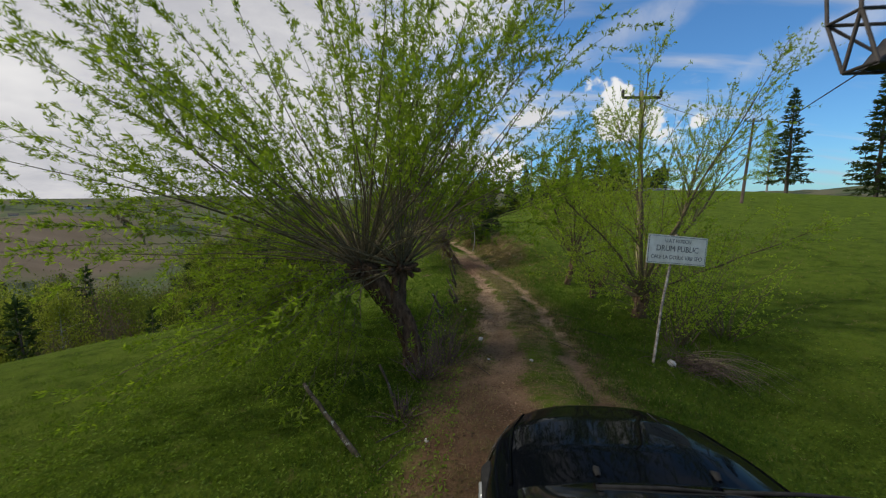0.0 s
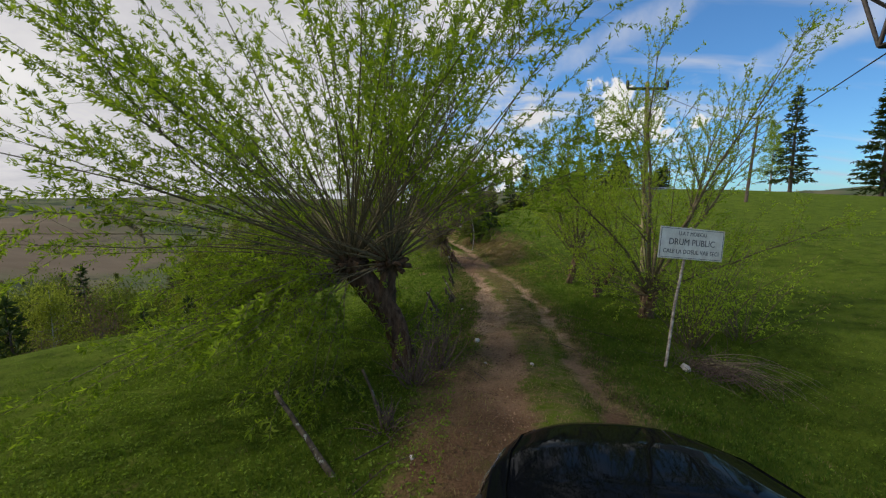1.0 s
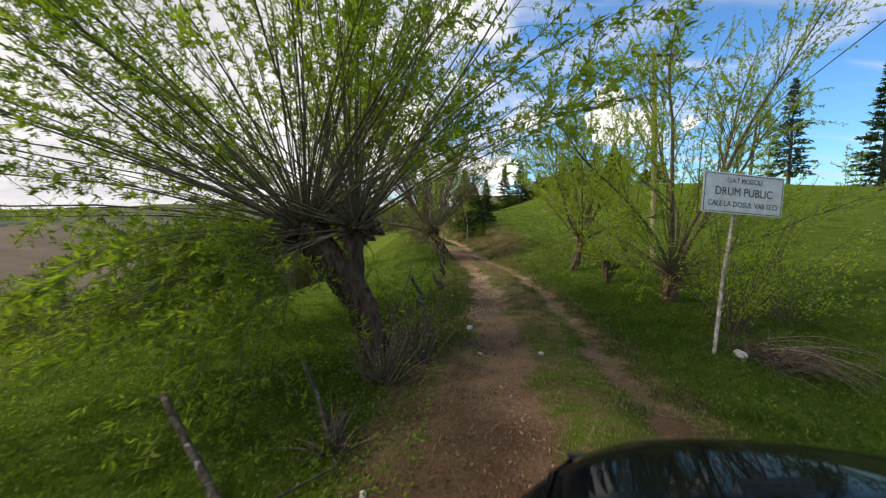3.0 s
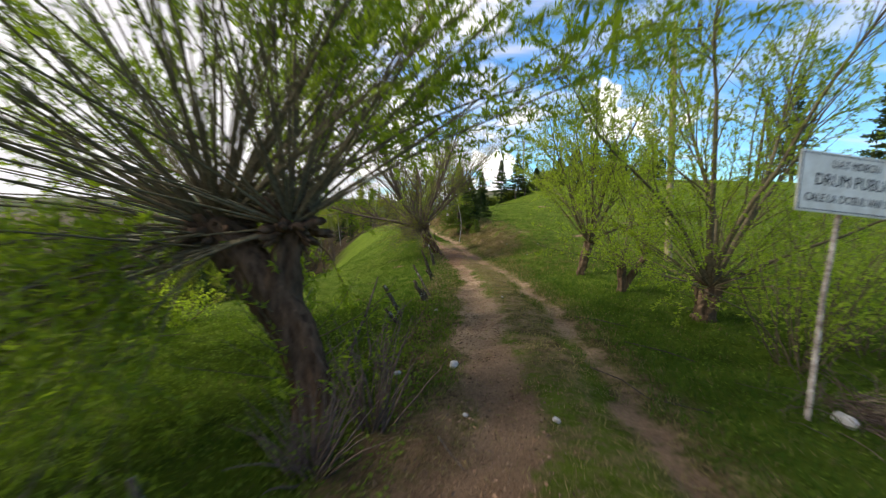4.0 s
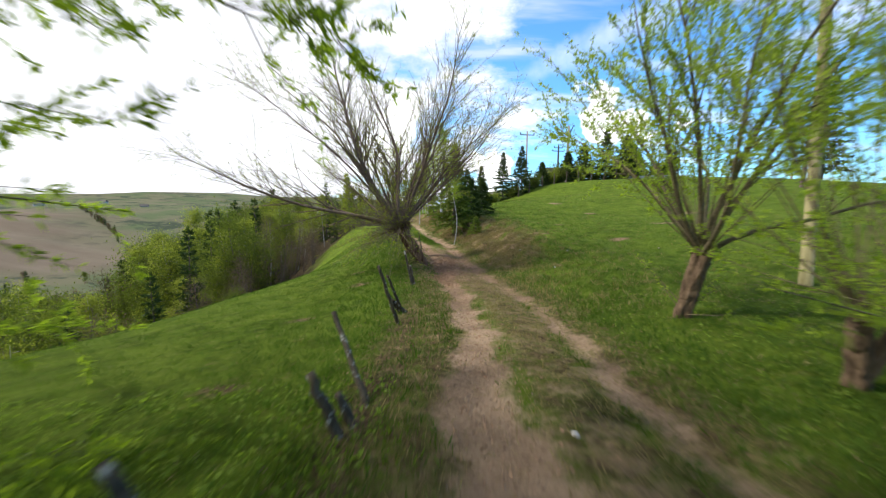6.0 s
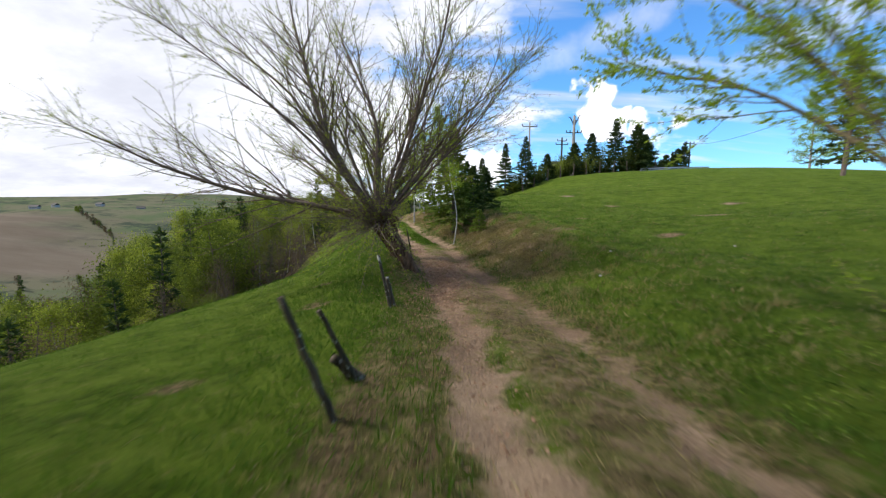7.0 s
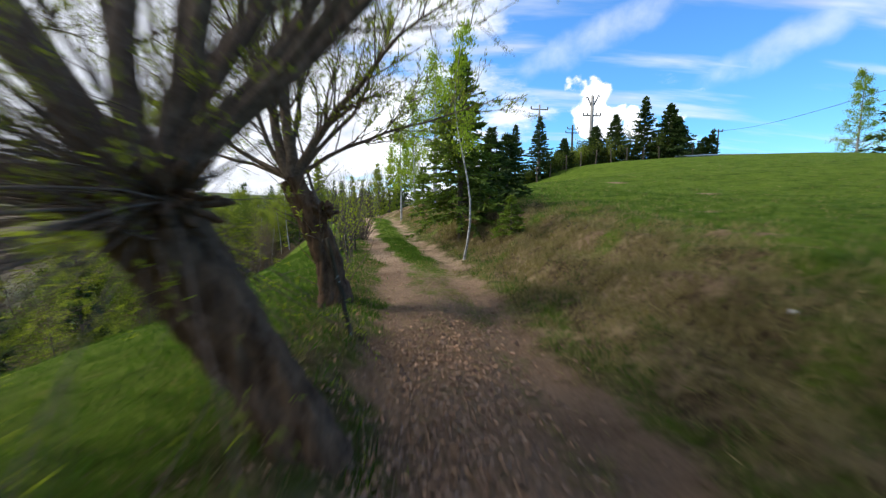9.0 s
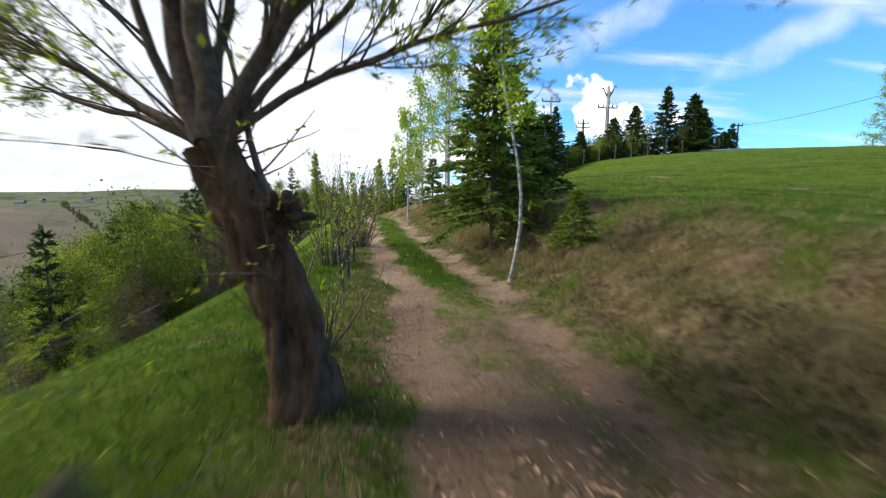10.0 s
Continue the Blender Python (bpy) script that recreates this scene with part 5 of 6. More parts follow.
bush("willow_shrub", -5.6, 9.8, 2.0, 1.4, 513, "airy leafy willow shrub on the slope", M_LEAF_LIME, 24, 40, 0.085, spread=1.2, lift=0.3)
bush("willow_shrub", -2.2, 23.5, 0.7, 0.8, 507, "leafless twiggy shrub at the foot of the willow", M_LEAF_YEL, 18, 5, 0.05, spread=0.8)
bush("roadside_shrub", -3.5, 27.6, 1.6, 2.0, 508, "bare roadside shrub with a few young leaves", M_LEAF_YEL, 40, 16, 0.07, spread=0.7, stem_mat=M_STEM_GREY)
bush("roadside_shrub", -3.6, 30.0, 1.4, 2.4, 509, "bare roadside shrub with a few young leaves", M_LEAF_YEL, 40, 14, 0.07, spread=0.6, stem_mat=M_STEM_GREY)
bush("roadside_shrub", -4.8, 32.5, 1.6, 2.6, 510, "bare roadside shrub with a few young leaves", M_LEAF_YEL, 40, 14, 0.07, spread=0.6, stem_mat=M_STEM_GREY)


# ---- power line on the hill ----
def power_pole(name, x, y, height, label, style, yaw=0.3, mat=M_CONCRETE, r=0.16, lean=(0, 0), foot=0.3):
    z = gz(x, y)
    pole = empty(name, (x, y, z), label, "power pole", "power poles")
    b = Buf()
    top = np.array([lean[0], lean[1], height])
    b.tube([(0, 0, -foot), tuple(top * 0.5), tuple(top)], [r, r * 0.8, r * 0.6], 8)
    part("shaft", b.mesh("shaft", mat), pole)
    c, s_ = math.cos(yaw), math.sin(yaw)
    bars = {"cross": ((height - 0.5, 1.0),), "double": ((height - 0.55, 0.75), (height - 1.1, 1.0)), "switch": ((height - 2.0, 0.95),), "tee": ((height - 0.25, 0.75),)}[style]
    for zz, half in bars:
        p = top * (zz / height)
        arm = Buf()
        arm.tube([p + np.array([-half * c, -half * s_, 0]), p + np.array([half * c, half * s_, 0])], [0.06, 0.06], 4)
        bar = part("crossarm", arm.mesh("crossarm", M_RUST), pole, "dark iron crossarm")
        for k in (-1, -0.5, 0.5, 1) if style == "switch" else (-1, 1):
            q = p + np.array([half * k * c, half * k * s_, 0])
            ins = Buf()
            ins.tube([q, q + np.array([0, 0, 0.12]), q + np.array([0, 0, 0.3])], [0.03, 0.07, 0.05], 6)
            part("insulator", ins.mesh("insulator", M_RUST), bar)
    if style == "switch":
        for k, rise in ((-0.55, -0.1), (0.0, 0.15), (0.65, 0.1), (0.3, -0.5)):
            arm = Buf()
            arm.tube([top + np.array([0.1 * k * c, 0.1 * k * s_, -1.1]), top + np.array([0.6 * k * c, 0.6 * k * s_, -0.5]), top + np.array([k * c, k * s_, rise]), top + np.array([1.25 * k * c, 1.25 * k * s_, rise - 0.12])], [0.07, 0.06, 0.05, 0.07], 5)
            part("brace", arm.mesh("brace", M_RUST), pole)
    return pole


power_pole("power_pole", 7.7, 66.1, 11.33 - gz(7.7, 66.1), "concrete power pole with one crossarm on the ridge", "cross", 0.25)
power_pole("power_pole", 12.7, 63.2, 11.5 - gz(12.7, 63.2), "concrete power pole with switch gear on the ridge", "switch", 0.15, r=0.24)
power_pole("power_pole", 14.6, 78.9, 11.3 - gz(14.6, 78.9), "far lattice power pole with two crossarms", "double", 0.2, M_RUST, 0.2)
power_pole("power_pole", 32.2, 74.4, 9.8 - gz(32.2, 74.4), "wooden power pole beside clipped conifers", "tee", 0.4, M_POST, 0.13)
power_pole("power_pole", 6.75, 15.5, 7.3, "wooden power pole standing in the meadow", "tee", 0.1, plain("mossy_pole", (0.16, 0.14, 0.06), (0.34, 0.30, 0.16), 12, 0.9, 0, 0.5, 0.005, (1, 1, 0.2)), 0.12, (-0.25, 0, ))
power_pole("power_pole", 24.5, 39.6, 7.8, "tall wooden power pole on the hill", "tee", 0.1, M_POST, 0.15, (0.5, 0))


def wire(a, b_, sag, label="thin power line cable across the sky"):
    t = np.linspace(0, 1, 24)[:, None]
    p = np.array(a) * (1 - t) + np.array(b_) * t
    p[:, 2] -= sag * 4 * (t * (1 - t))[:, 0]
    b = Buf()
    b.tube(p - p[0], np.full(24, 0.013), 4)
    o = new("power_line", b.mesh("power_line", M_RUST))
    o.matrix_basis = Matrix.Translation(p[0])
    tagged(o, label, "cable", "power lines")


def platform_mast():
    """A mast with a square steel frame, high over the meadow."""
    x, y = 7.29, 4.93
    z = gz(x, y)
    mast = empty("steel_mast", (x, y, z), "dark steel mast with a hanging lattice frame", "mast")
    b, f = Buf(), Buf()
    b.tube([(0, 0, -0.3), (0, 0, 6.6)], [0.10, 0.07], 8)
    part("shaft", b.mesh("shaft", M_RUST), mast)
    o, k = np.array([-1.37, -0.2, 4.82 - z]), 0.65
    c = [o + np.array(v) * k for v in ((0, 0, 0), (1.5, 0, 0), (1.5, 0.9, 0), (0, 0.9, 0))]
    u = [q + np.array([-0.45 if i in (0, 3) else 0.25, 0, 1.1]) * k for i, q in enumerate(c)]
    w = [q + np.array([-0.1, 0, 0.9]) * k for q in u]
    for i in range(4):
        j = (i + 1) % 4
        for p, q in ((c[i], c[j]), (u[i], u[j]), (w[i], w[j]), (c[i], u[i]), (u[i], w[i]), (c[i], u[j])):
            f.tube([p, q], [0.029, 0.029], 4)
    f.tube([(c[1] + c[2]) / 2, (0, 0, c[1][2])], [0.04, 0.04], 4)
    f.tube([(u[1] + u[2]) / 2, (0, 0, u[1][2])], [0.04, 0.04], 4)
    part("lattice_frame", f.mesh("lattice_frame", M_RUST), mast)
    pl = Buf()
    pl.add([c[0] + (0.2, 0.02, 0.03), c[1] + (0, 0.02, 0.03), c[2] + (0, 0, 0.03), c[3] + (0.2, 0, 0.03), c[0] + (0.52, 0.02, 0.49), c[1] + (0, 0.02, 0.49), c[2] + (0, 0, 0.49), c[3] + (0.52, 0, 0.49)],
           [[0, 1, 2, 3], [4, 5, 6, 7], [0, 1, 5, 4], [1, 2, 6, 5], [2, 3, 7, 6], [3, 0, 4, 7]])
    part("tank", pl.mesh("tank", M_RUST, False), mast, "dark boxed tank")
    return o + (x, y, z)


hook = platform_mast()
wire((32.2, 74.4, 9.6), tuple(hook), 1.5)
wire((24.9, 39.6, gz(24.5, 39.6) + 7.6), (6.5, 15.5, gz(6.75, 15.5) + 7.1), 0.5)


# ---- ridge: spruces, hedge, guard rail ----
for k, (x, y, top, w) in enumerate(((3.6, 53.0, 6.85, 1.5), (5.66, 53.4, 7.62, 1.6), (8.3, 56, 6.2, 1.4), (1.2, 50, 5.2, 1.3), (-0.2, 47, 4.6, 1.4), (11.6, 58, 7.6, 1.8), (13.6, 58.5, 8.7, 1.9), (16.06, 58.0, 10.2, 1.9), (18.6, 58.5, 9.6, 2.6), (19.8, 59.5, 8.6, 2.2))):
    spruce("spruce_tree", (x, y, gz(x, y) - 0.1), top - gz(x, y), w, 600 + k, "young dark green spruce on the ridge", M_NEEDLE_DARK, 32, 1.7, 0.01, fine=0.8)
for k, (x, y, w, h) in enumerate(((7.0, 55, 2.2, 1.8), (9.6, 57, 2.4, 2.0), (10.6, 57.5, 2.4, 2.4), (12.8, 58, 2.2, 2.6), (14.6, 58, 2.4, 3.6), (4.6, 53, 2, 1.2), (17.4, 58, 2.6, 3.0), (2.4, 51, 2, 1.2))):
    bush("hedge_shrub", x, y, w, h, 640 + k, "leafy hedge shrub along the ridge fence", M_WOOD_LIME if k % 2 else M_WOOD_GREEN, 60, 70, 0.16, spread=0.7, from_f=0.05)
for k, (x, y, h) in enumerate(((28.2, 74, 7.2), (29.0, 74.5, 7.9), (29.8, 74, 8.3), (30.5, 74.2, 8.8), (31.4, 74.2, 9.7))):
    spruce("clipped_conifer", (x, y, gz(x, y) - 0.1), h - gz(x, y), 0.8, 660 + k, "clipped columnar conifer on the ridge", M_NEEDLE_DARK, 24, 2.0, 0.01, column=True, fine=2.0)


def guard_rail():
    rail = empty("guard_rail", (18.3, 56.5, gz(18.3, 56.5)), "galvanised guard rail along the ridge road", "guard rail")
    b = Buf()
    xs = np.linspace(0, 7, 15)
    zs = np.array([gz(18.3 + x, 56.5) for x in xs]) - gz(18.3, 56.5) + 0.16
    for dz in (-0.09, 0.09):
        b.tube(np.stack([xs, 0 * xs, zs + dz], 1), np.full(15, 0.075), 6)
    part("rail", b.mesh("rail", M_STEEL), rail)
    for k in range(0, 15, 2):
        p = Buf()
        p.tube([(xs[k], 0.12, zs[k] - 0.9), (xs[k], 0.12, zs[k] + 0.02)], [0.05, 0.05], 6)
        part("post", p.mesh("post", M_STEEL), rail)


guard_rail()
for k, (x, y) in enumerate(((9.4, 54.5), (10.9, 55.3), (12.4, 55.8), (13.9, 56.2), (15.4, 56.4), (16.9, 56.6), (8.0, 53.8), (6.4, 52.6), (5.2, 51.6), (20.0, 57))):
    b = Buf()
    b.tube([(0, 0, -0.2), (0.03, 0, 0.6), (0.0, 0, 1.25)], [0.05, 0.05, 0.045], 6)
    o = new("ridge_post", b.mesh("ridge_post", M_POST))
    o.matrix_basis = pose(x, y, gz(x, y), 0, 4 * math.sin(k * 2.1), 0)
    tagged(o, "pale wooden fence post on the ridge", "post", "ridge fence posts")


def cabin_house():
    """A low hut behind the ridge hedge."""
    x, y = 13.4, 72
    z = gz(x, y) - 0.3
    h = empty("hut", (x, y, z), "small hut with a dark roof behind the hedge", "hut")
    w = part("wall", box_mesh("wall", 4.0, 4.0, 3.4, M_POST, 0.02), h)
    w.matrix_basis = Matrix.Translation((0, 0, 1.5))
    b = Buf()
    b.add([(-2.5, -2.5, 3.1), (2.5, -2.5, 3.1), (2.5, 2.5, 3.1), (-2.5, 2.5, 3.1), (-2.5, 0, 4.4), (2.5, 0, 4.4)],
          [[0, 1, 5, 4], [2, 3, 4, 5], [0, 4, 3, 3], [1, 2, 5, 5]][:2] + [[0, 3, 2, 1]])
    part("roof", b.mesh("roof", M_RUST, False), h, "dark pitched roof")


cabin_house()

# tall trees on the right of the ridge
spruce("spruce_tree", (43.6, 62.3, gz(43.6, 62.3)), 18.6 - gz(43.6, 62.3), 3.4, 701, "tall old spruce with gaps on the ridge", M_NEEDLE_DARK, 26, 0.8, 0.16)
spruce("spruce_tree", (50, 56, gz(50, 56)), 16.0, 3.6, 703, "dark tall spruce at the meadow edge", M_NEEDLE_DARK, 28, 1.1, 0.06)
spruce("spruce_tree", (55, 57, gz(55, 57)), 15.0, 3.6, 704, "dark tall spruce at the meadow edge", M_NEEDLE_DARK, 26, 1.1, 0.06)
birch("birch_tree", (46.5, 71, gz(46.5, 71)), 16.2 - gz(46.5, 71), 3.4, 705, "birch with hanging twigs on the ridge", M_LEAF_LIME, n_limbs=60, leaf=0.15, per=34)

# trees on the bank beside the track
M_NEEDLE_BANK = leaf_material("bank_needle", (0.045, 0.078, 0.016), (0.20, 0.26, 0.05), 0.4)
spruce("spruce_tree", (-0.55, 28.5, gz(-0.55, 28.5)), 4.55, 1.6, 711, "young spruce on the bank beside the track", M_NEEDLE_BANK, 46, 1.5, 0.12, fine=0.62)
spruce("spruce_tree", (0.9, 31.5, gz(0.9, 31.5)), 2.1, 1.0, 712, "low dark spruce on the bank", M_NEEDLE_DARK, 20, 1.3, 0.04)
spruce("spruce_tree", (0.3, 30.0, gz(0.3, 30.0)), 2.3, 1.0, 713, "low dark spruce on the bank", M_NEEDLE_DARK, 22, 1.3, 0.05)
spruce("spruce_tree", (0.55, 26.6, gz(0.55, 26.6)), 0.8, 0.5, 714, "spruce sapling on the bank", M_NEEDLE, 12, 1.3, 0.02)
spruce("spruce_tree", (-2.6, 38.5, gz(-2.6, 38.5)), 2.0, 0.9, 715, "low spruce on the bank", M_NEEDLE, 14, 1.2, 0.1)
birch("birch_tree", (-0.46, 26.15, gz(-0.46, 26.15)), 4.9, 0.75, 721, "crooked thin young birch on the bank", M_LEAF_LIME, (-0.005, 0.01), 26, 0.055, 20, wavy=1.3, r=0.0052, start=0.42)
birch("birch_tree", (-1.79, 35.5, gz(-1.79, 35.5)), 6.6, 1.6, 722, "white-stemmed birch on the bank", M_LEAF_LIME, (0.01, 0), 34, 0.09, 22, r=0.013)
birch("birch_tree", (-3.2, 40.0, gz(-3.2, 40.0)), 6.2, 1.6, 723, "white-stemmed birch on the bank", M_LEAF_LIME, (-0.02, 0), 34, 0.10, 22, r=0.012)
birch("birch_tree", (-3.5, 37.2, gz(-3.5, 37.2)), 4.6, 1.2, 724, "white-stemmed birch on the bank", M_LEAF_LIME, (0.0, 0), 30, 0.09, 22, r=0.011)
birch("birch_tree", (-2.2, 42.0, gz(-2.2, 42.0)), 7.0, 1.8, 725, "white-stemmed birch on the bank", M_LEAF_YEL, (0.0, 0), 34, 0.10, 22, r=0.012)

# ---- woods in the valley ----
def broadleaf(name, height, width, seed, label, leaf_mat, stems=1, start=0.2, clumps=70, per=58, leaf=0.22, bark=None, r=0.011, flat=1.0):
    """A forest tree: pale stem or two, rising boughs, uneven clumps of small leaves with gaps."""
    rng = np.random.default_rng(seed)
    tree = empty(name, (0, 0, 0), label, "tree", "valley wood")
    tb, lf = Buf(), Buf()
    for k in range(stems):
        s = np.linspace(0, 1, 9)
        az = rng.uniform(0, 6.28)
        lean = rng.uniform(0.02, 0.06) + 0.1 * (stems > 1)
        h = height * (1 if k == 0 else rng.uniform(0.7, 0.95))
        line = np.stack([math.cos(az) * lean * h * s + 0.15 * np.sin(s * 6 + k), math.sin(az) * lean * h * s + 0.15 * np.cos(s * 5 + k), h * s - 0.3], 1)
        tb.tube(line, h * r * (1.08 - s), 6, close=False)
        for i in range(clumps // stems):
            f = start + (1 - start) * (rng.uniform() ** 0.85)
            q, _ = along(line, line, np.array([f * 0.97]))
            g = (f - start) / (1 - start)
            reach = width * (0.45 + 1.4 * g - 1.75 * g * g) * rng.uniform(0.25, 1.25)
            a = rng.uniform(0, 6.28)
            d = np.array([math.cos(a), math.sin(a), rng.uniform(0.15, 1.0)])
            p, dd = limb(rng, q[0], d, max(reach, 0.25), 4, -0.2, 0.12)
            tb.tube(p, np.linspace(h * r * 0.22 * (1.15 - f), 0.008, 5), 3, close=False)
            n = rng.poisson(per)
            rad = rng.uniform(0.30, 0.75) * width / 2.6
            c = rng.normal(size=(n, 3)) * rad * np.array([1, 1, 0.62 * flat])
            q = p[-1] * 0.8 + p[-2] * 0.2 + c
            ln = leaf * rng.uniform(0.55, 1.35, n)
            lf.leaves(q, rng.normal(size=(n, 3)) + np.array([0, 0, -0.35]), ln, ln * 0.7, rng)
    part("trunk", tb.mesh("trunk", bark or M_BIRCH), tree, "pale trunk")
    part("foliage", lf.mesh("foliage", leaf_mat, False), tree, "small spring leaves")
    return tree


protos = {
    "lime": broadleaf("valley_birch", 12.5, 2.3, 801, "slender yellow-green birch in the valley wood", M_WOOD_LIME, 1, 0.46, 76, 90, 0.135),
    "lime2": broadleaf("valley_birch", 11.5, 2.7, 806, "forked yellow-green birch in the valley wood", M_WOOD_LIME, 2, 0.4, 80, 90, 0.135),
    "green": broadleaf("valley_tree", 10.5, 3.6, 802, "broad fresh green leafy tree in the valley wood", M_WOOD_GREEN, 2, 0.34, 90, 90, 0.15, M_STEM_GREY),
    "green2": broadleaf("valley_tree", 9.0, 3.3, 807, "round fresh green leafy tree in the valley wood", M_WOOD_GREEN, 3, 0.3, 90, 90, 0.145, M_STEM_GREY),
    "bare": broadleaf("valley_tree", 10.5, 2.8, 803, "budding brown tree in the valley wood", M_WOOD_PALE, 2, 0.2, 110, 40, 0.10, M_STEM_GREY, 0.013),
    "dark": spruce("valley_spruce", (0, 0, 0), 13, 2.4, 804, "dark spruce in the valley wood", M_NEEDLE_DARK, 20, 0.6, 0.02, "valley wood", fine=1.5),
    "larch": spruce("valley_larch", (0, 0, 0), 11, 2.3, 805, "light green larch in the valley wood", M_WOOD_LIME, 20, 0.6, 0.05, "valley wood", fine=1.5),
    "far": broadleaf("distant_tree", 10, 3.8, 808, "distant leafy tree on the far hillside", M_WOOD_GREEN, 1, 0.1, 30, 22, 0.8, M_STEM_GREY),
    "far_bare": broadleaf("distant_tree", 9, 3.4, 809, "distant budding tree on the far hillside", M_WOOD_PALE, 1, 0.1, 30, 18, 0.6, M_STEM_GREY),
    "far_dark": spruce("distant_spruce", (0, 0, 0), 12, 2.6, 810, "distant dark spruce on the far hillside", M_NEEDLE_DARK, 9, 0.4, 0.02, "valley wood", fine=3.0),
}
TALL = {"lime": 12.5, "lime2": 11.5, "green": 10.5, "green2": 9.0, "bare": 10.5, "dark": 13.0}
used = set()


def wood(kind, x, y, s_, rng):
    m = pose(x, y, gz(x, y) - 0.3, rng.normal() * 2, rng.normal() * 2, rng.uniform(0, 360)) @ Matrix.Diagonal((s_ * 0.82, s_ * 0.82, s_ * rng.uniform(0.95, 1.08), 1))
    if kind not in used:
        used.add(kind)
        protos[kind].matrix_basis = m
        return
    copy_thing(protos[kind], Matrix()).matrix_basis = m


def canopy(x, y):
    """Height of the wood's top over a place: it sinks towards the south, away from the track."""
    az, d = math.degrees(math.atan2(-(x + 0.5), y - 17)), math.hypot(x + 0.5, y - 17)
    return 0.9 - d * float(np.interp(az, (20, 30, 36, 40, 45.7, 51, 56, 65, 90), (-0.03, -0.015, 0.004, 0.03, 0.09, 0.165, 0.15, 0.11, 0.09)))


rng = np.random.default_rng(99)
n = 0
while n < 430:
    y = rng.uniform(20, 105) if n < 360 else rng.uniform(5, 40)
    x = -17 - 48 * rng.uniform() ** 1.1 + (y - 40) * 0.10 - max(0, 30 - y) * 0.3
    f = rng.uniform()
    kind = "lime" if f < 0.20 else "lime2" if f < 0.42 else "green" if f < 0.58 else "green2" if f < 0.70 else "dark" if f < 0.86 else "bare"
    if n >= 360 and f > 0.35:
        kind = "bare"
    fringe = x > -23 + (y - 40) * 0.10 - max(0, 30 - y) * 0.3
    if fringe:
        kind = "bare" if f < 0.5 else "dark" if f < 0.72 else "green2"
    top = canopy(x, y) - (9.0 - 0.06 * (y - 20)) * rng.uniform() ** 1.15 + (0.8 if kind == "dark" else 0) - (2.2 if fringe else 0)
    s_ = (top - gz(x, y)) / TALL[kind]
    if s_ < 0.35:
        s_ = rng.uniform(0.3, 0.45)
    wood(kind, x, y, min(s_, 1.9), rng)
    n += 1
for i in range(40):
    y = rng.uniform(-15, 60)
    x = -rng.uniform(60, 110)
    wood(("far_bare", "far_bare", "far", "far_dark")[int(rng.integers(4))], x, y, rng.uniform(0.5, 0.85), rng)
for i in range(26):
    y = rng.uniform(56, 95)
    x = lane(np.array([y]))[0] + rng.uniform(-6, 14)
    wood(("larch", "dark", "lime", "larch")[int(rng.integers(4))], x, y, rng.uniform(0.42, 0.7), rng)


def far_house(x, y, yaw, w, label="small white house with a dark roof on the far hillside"):
    z = gz(x, y) - 0.5
    h = empty("far_house", pose(x, y, z, 0, 0, yaw), label, "house", "far houses")
    wall = part("wall", box_mesh("wall", w, w * 0.7, 4.5, M_STONE, 0.02), h)
    wall.matrix_basis = Matrix.Translation((0, 0, 2))
    b = Buf()
    e, d = w * 0.56, w * 0.42
    b.add([(-e, -d, 4.2), (e, -d, 4.2), (e, d, 4.2), (-e, d, 4.2), (-e, 0, 7.2), (e, 0, 7.2), (-e * 0.95, 0, 4.3), (e * 0.95, 0, 4.3)],
          [[0, 1, 5, 4], [2, 3, 4, 5], [0, 4, 3, 6], [1, 2, 5, 7]])
    part("roof", b.mesh("roof", M_RUST, False), h, "dark pitched roof")
    for k in (-0.28, 0.0, 0.28):
        o = part("window", box_mesh("window", w * 0.1, 0.12, 1.4, M_INK, 0.01), h)
        o.matrix_basis = Matrix.Translation((w * k, -w * 0.35, 2.4))


for az, d, yaw, w in ((-49, 960, 20, 12), (-47.5, 980, -15, 10), (-40.5, 900, 35, 12), (-44, 1000, 5, 11), (-53, 940, 50, 11)):
    far_house(d * math.sin(radians(az)), 10 + d * math.cos(radians(az)), yaw, w)


# hedge lines and woods on the far hillside
def far_trees():
    rng = np.random.default_rng(123)
    # the hedge beside the ploughed field, and the brown wood below it
    for i in range(30):
        f = rng.uniform()
        a, d = radians(43.0 + 3.2 * f + rng.normal() * 0.15), 570 + 230 * f
        wood(("far_dark", "far", "far_bare")[int(rng.integers(3))], -d * math.sin(a), 12 + d * math.cos(a), rng.uniform(0.6, 1.1), rng)
    for i in range(90):
        a, d = radians(rng.uniform(45, 74)), rng.uniform(120, 430)
        wood(("far_bare", "far_bare", "far_bare", "far_dark", "far")[int(rng.integers(5))], -d * math.sin(a), 12 + d * math.cos(a), rng.uniform(0.6, 1.1), rng)
    for line in range(16):
        a, d = rng.uniform(-85, -8), rng.uniform(190, 700)
        x0, y0 = d * math.sin(radians(a)), d * math.cos(radians(a))
        dx, dy = rng.normal() * 1.0, rng.normal() * 1.0
        for i in range(int(rng.integers(5, 16))):
            x, y = x0 + dx * i * 9 + rng.normal() * 5, y0 + dy * i * 9 + rng.normal() * 5
            if x < -90 and math.hypot(x, y) > 150:
                wood(("far_dark", "far_bare", "far", "far")[int(rng.integers(4))], x, y, rng.uniform(0.5, 1.0), rng)


far_trees()


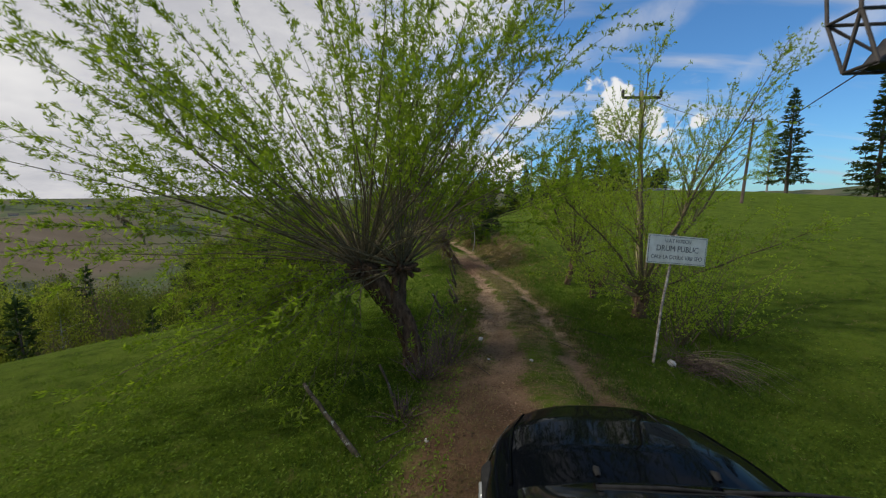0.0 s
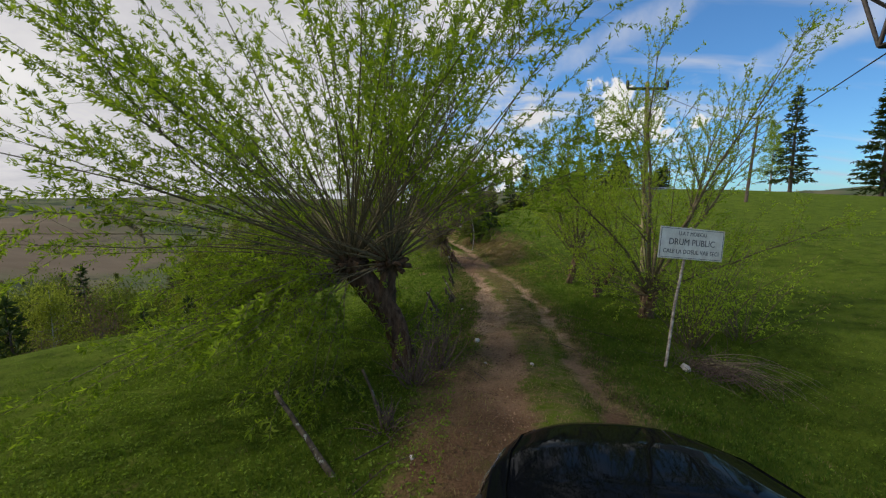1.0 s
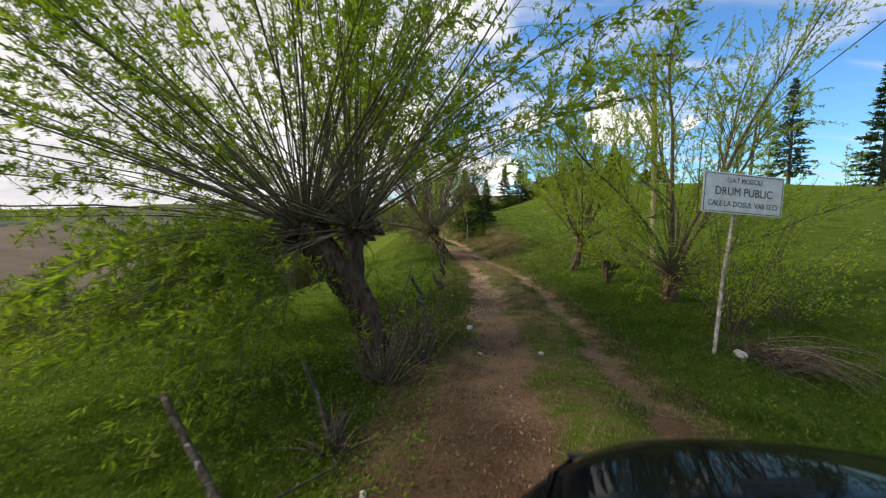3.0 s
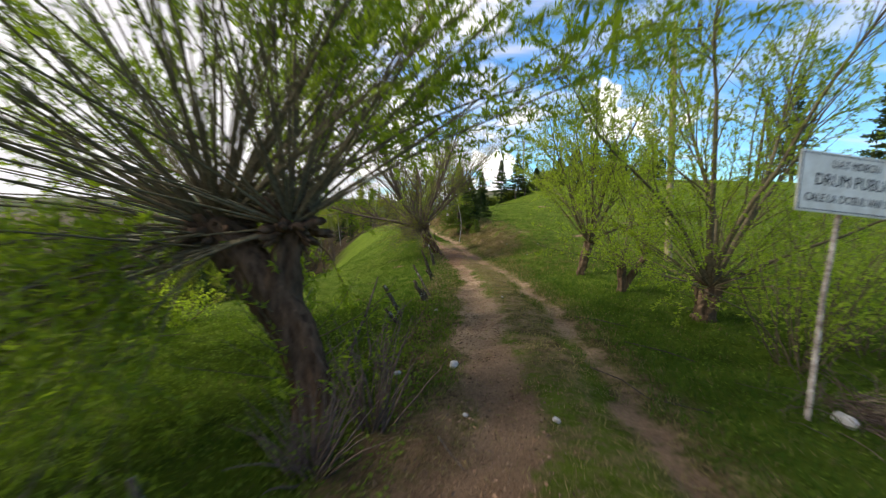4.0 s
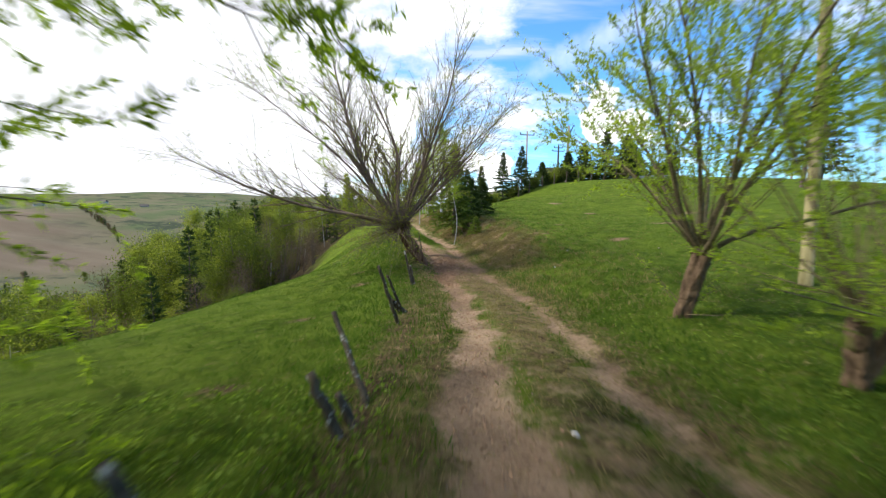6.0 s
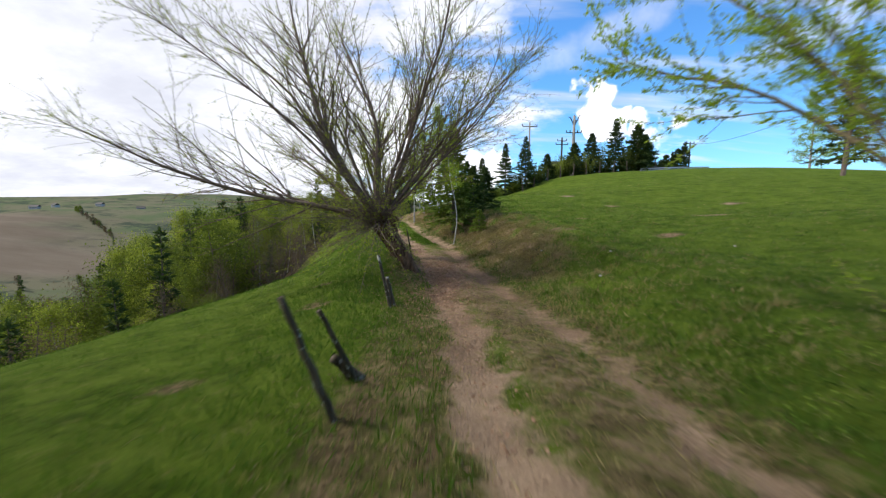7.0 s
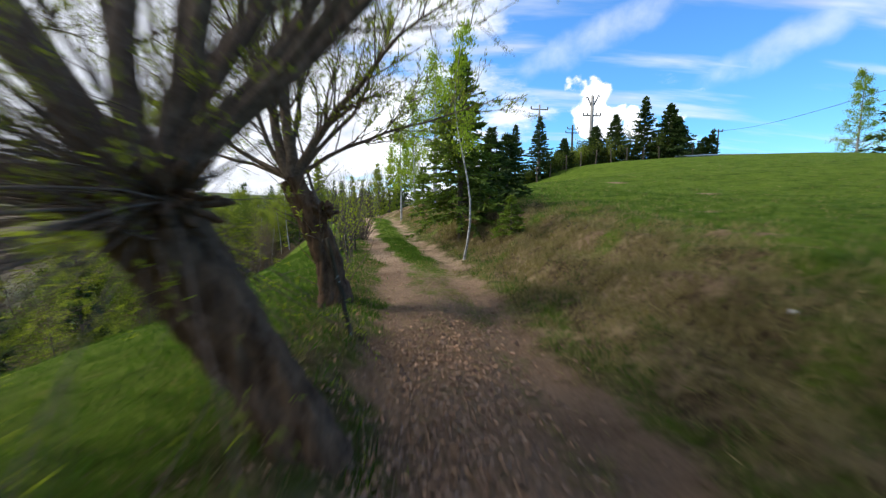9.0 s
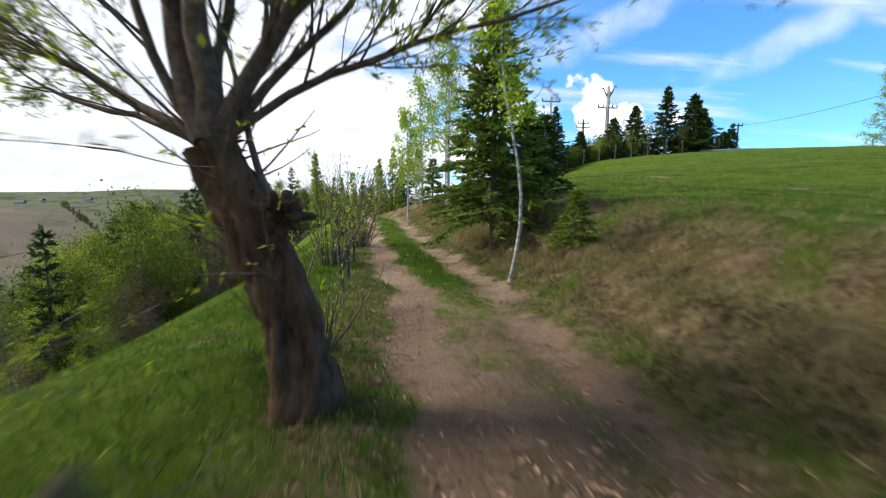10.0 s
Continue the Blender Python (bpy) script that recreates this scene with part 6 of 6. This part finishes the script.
# ---- grass ----
def grass(name, n, per, u_range, y_range, length, mat, seed, label, keep, width=(0.07, 0.13), spread=0.05):
    """Tufts of blades over a stretch of the meadow beside the track."""
    rng = np.random.default_rng(seed)
    y = y_range[0] + (y_range[1] - y_range[0]) * rng.uniform(size=n) ** 1.15
    u = rng.normal(size=n) * u_range[1] * 0.5 + u_range[0]
    x = lane(y) + u
    dirt, dry, _ = ground_masks(x, y, u)
    ok = keep(dirt, dry, u, y, rng.uniform(size=n))
    x, y = np.repeat(x[ok], per), np.repeat(y[ok], per)
    k = len(x)
    x, y = x + rng.normal(size=k) * spread, y + rng.normal(size=k) * spread
    p = np.stack([x, y, ground_z(x, y) - 0.005], 1)
    d = rng.normal(size=(k, 3)) * 0.55 + np.array([0, 0, 1.0])
    ln = rng.uniform(*length, k)
    b = Buf()
    b.leaves(p, d, ln, ln * rng.uniform(*width, k), rng, 0.3)
    tagged(new(name, b.mesh(name, mat, False)), label, "grass", kind="stuff")


turf = lambda dirt, dry, u, y, r: (dirt < 0.32) & (r > dry * 0.6)
grass("meadow_grass", 50000, 5, (0, 10.0), (1, 38), (0.03, 0.09), M_GRASS, 901, "short fresh spring grass on the meadow", turf)
grass("verge_grass", 24000, 6, (0, 3.8), (1, 30), (0.04, 0.13), M_GRASS, 902, "longer grass along the edges of the track", lambda dirt, dry, u, y, r: (dirt < 0.3) & (r > dry * 1.15) & (np.abs(u) < 3.6))
grass("dry_grass", 11000, 7, (2.6, 2.6), (14, 38), (0.04, 0.13), M_STRAW, 903, "dry brown grass tufts on the bank", lambda dirt, dry, u, y, r: (u > 0.95) & (r < dry * 1.3 - 0.2))
grass("dry_grass", 11000, 5, (0, 2.6), (1, 26), (0.03, 0.09), M_STRAW, 904, "dry grass tufts along the track", lambda dirt, dry, u, y, r: (dirt < 0.62) & (r < dry * 1.5))
grass("tussocks", 2200, 30, (2.4, 2.2), (15, 42), (0.06, 0.20), M_STRAW, 905, "straw-coloured grass tussocks on the slumped bank", lambda dirt, dry, u, y, r: (u > 1.05) & (u < 4.2) & (r < dry * 1.5 - 0.35), (0.03, 0.06), 0.06)
grass("meadow_tufts", 14000, 6, (9, 16.0), (10, 60), (0.03, 0.08), M_GRASS, 906, "taller grass tufts over the hill meadow", lambda dirt, dry, u, y, r: (u > 3) & (u < 30), (0.10, 0.2), 0.05)
grass("meadow_straw", 3000, 5, (7, 14.0), (8, 50), (0.04, 0.10), M_STRAW, 907, "last year's straw blades on the hill meadow", lambda dirt, dry, u, y, r: (u > 2), (0.08, 0.15), 0.05)
grass("near_turf", 24000, 6, (-4.2, 5.5), (-1.5, 10), (0.03, 0.075), M_TURF, 908, "clumpy fresh turf on the valley-side meadow",
      lambda dirt, dry, u, y, r: (dirt < 0.45) & (u < -1.0) & (r < 0.55 + 0.55 * np.sin(u * 4.1 + 2 * np.sin(y * 1.7)) * np.sin(y * 5.3 + u)), (0.16, 0.34), 0.045)
grass("near_turf", 9000, 6, (3.4, 3.0), (1, 12), (0.03, 0.08), M_TURF, 909, "clumpy turf on the hill side of the track",
      lambda dirt, dry, u, y, r: (dirt < 0.45) & (u > 0.9) & (r < 0.5 + 0.5 * np.sin(u * 3.7 + 2 * np.sin(y * 1.9)) * np.sin(y * 4.9 + u)), (0.12, 0.28), 0.045)
scatter("meadow_weeds", 15000, lambda r, n: (lambda y: np.stack([lane(y) - 1.4 - 6.5 * r.uniform(size=n) ** 1.2, y], 1))(r.uniform(-1.5, 11, n)), (0.025, 0.065), (0.35, 0.7), M_WEED, 11,
        "small broad-leaved weeds in the valley-side turf", "weeds", 0.55, 0.025)
scatter("meadow_weeds", 6000, lambda r, n: (lambda y: np.stack([lane(y) + 1.2 + 5.5 * r.uniform(size=n), y], 1))(r.uniform(1.5, 15, n)), (0.02, 0.055), (0.35, 0.7), M_WEED, 12,
        "small broad-leaved weeds in the hill-side turf", "weeds", 0.55, 0.025)
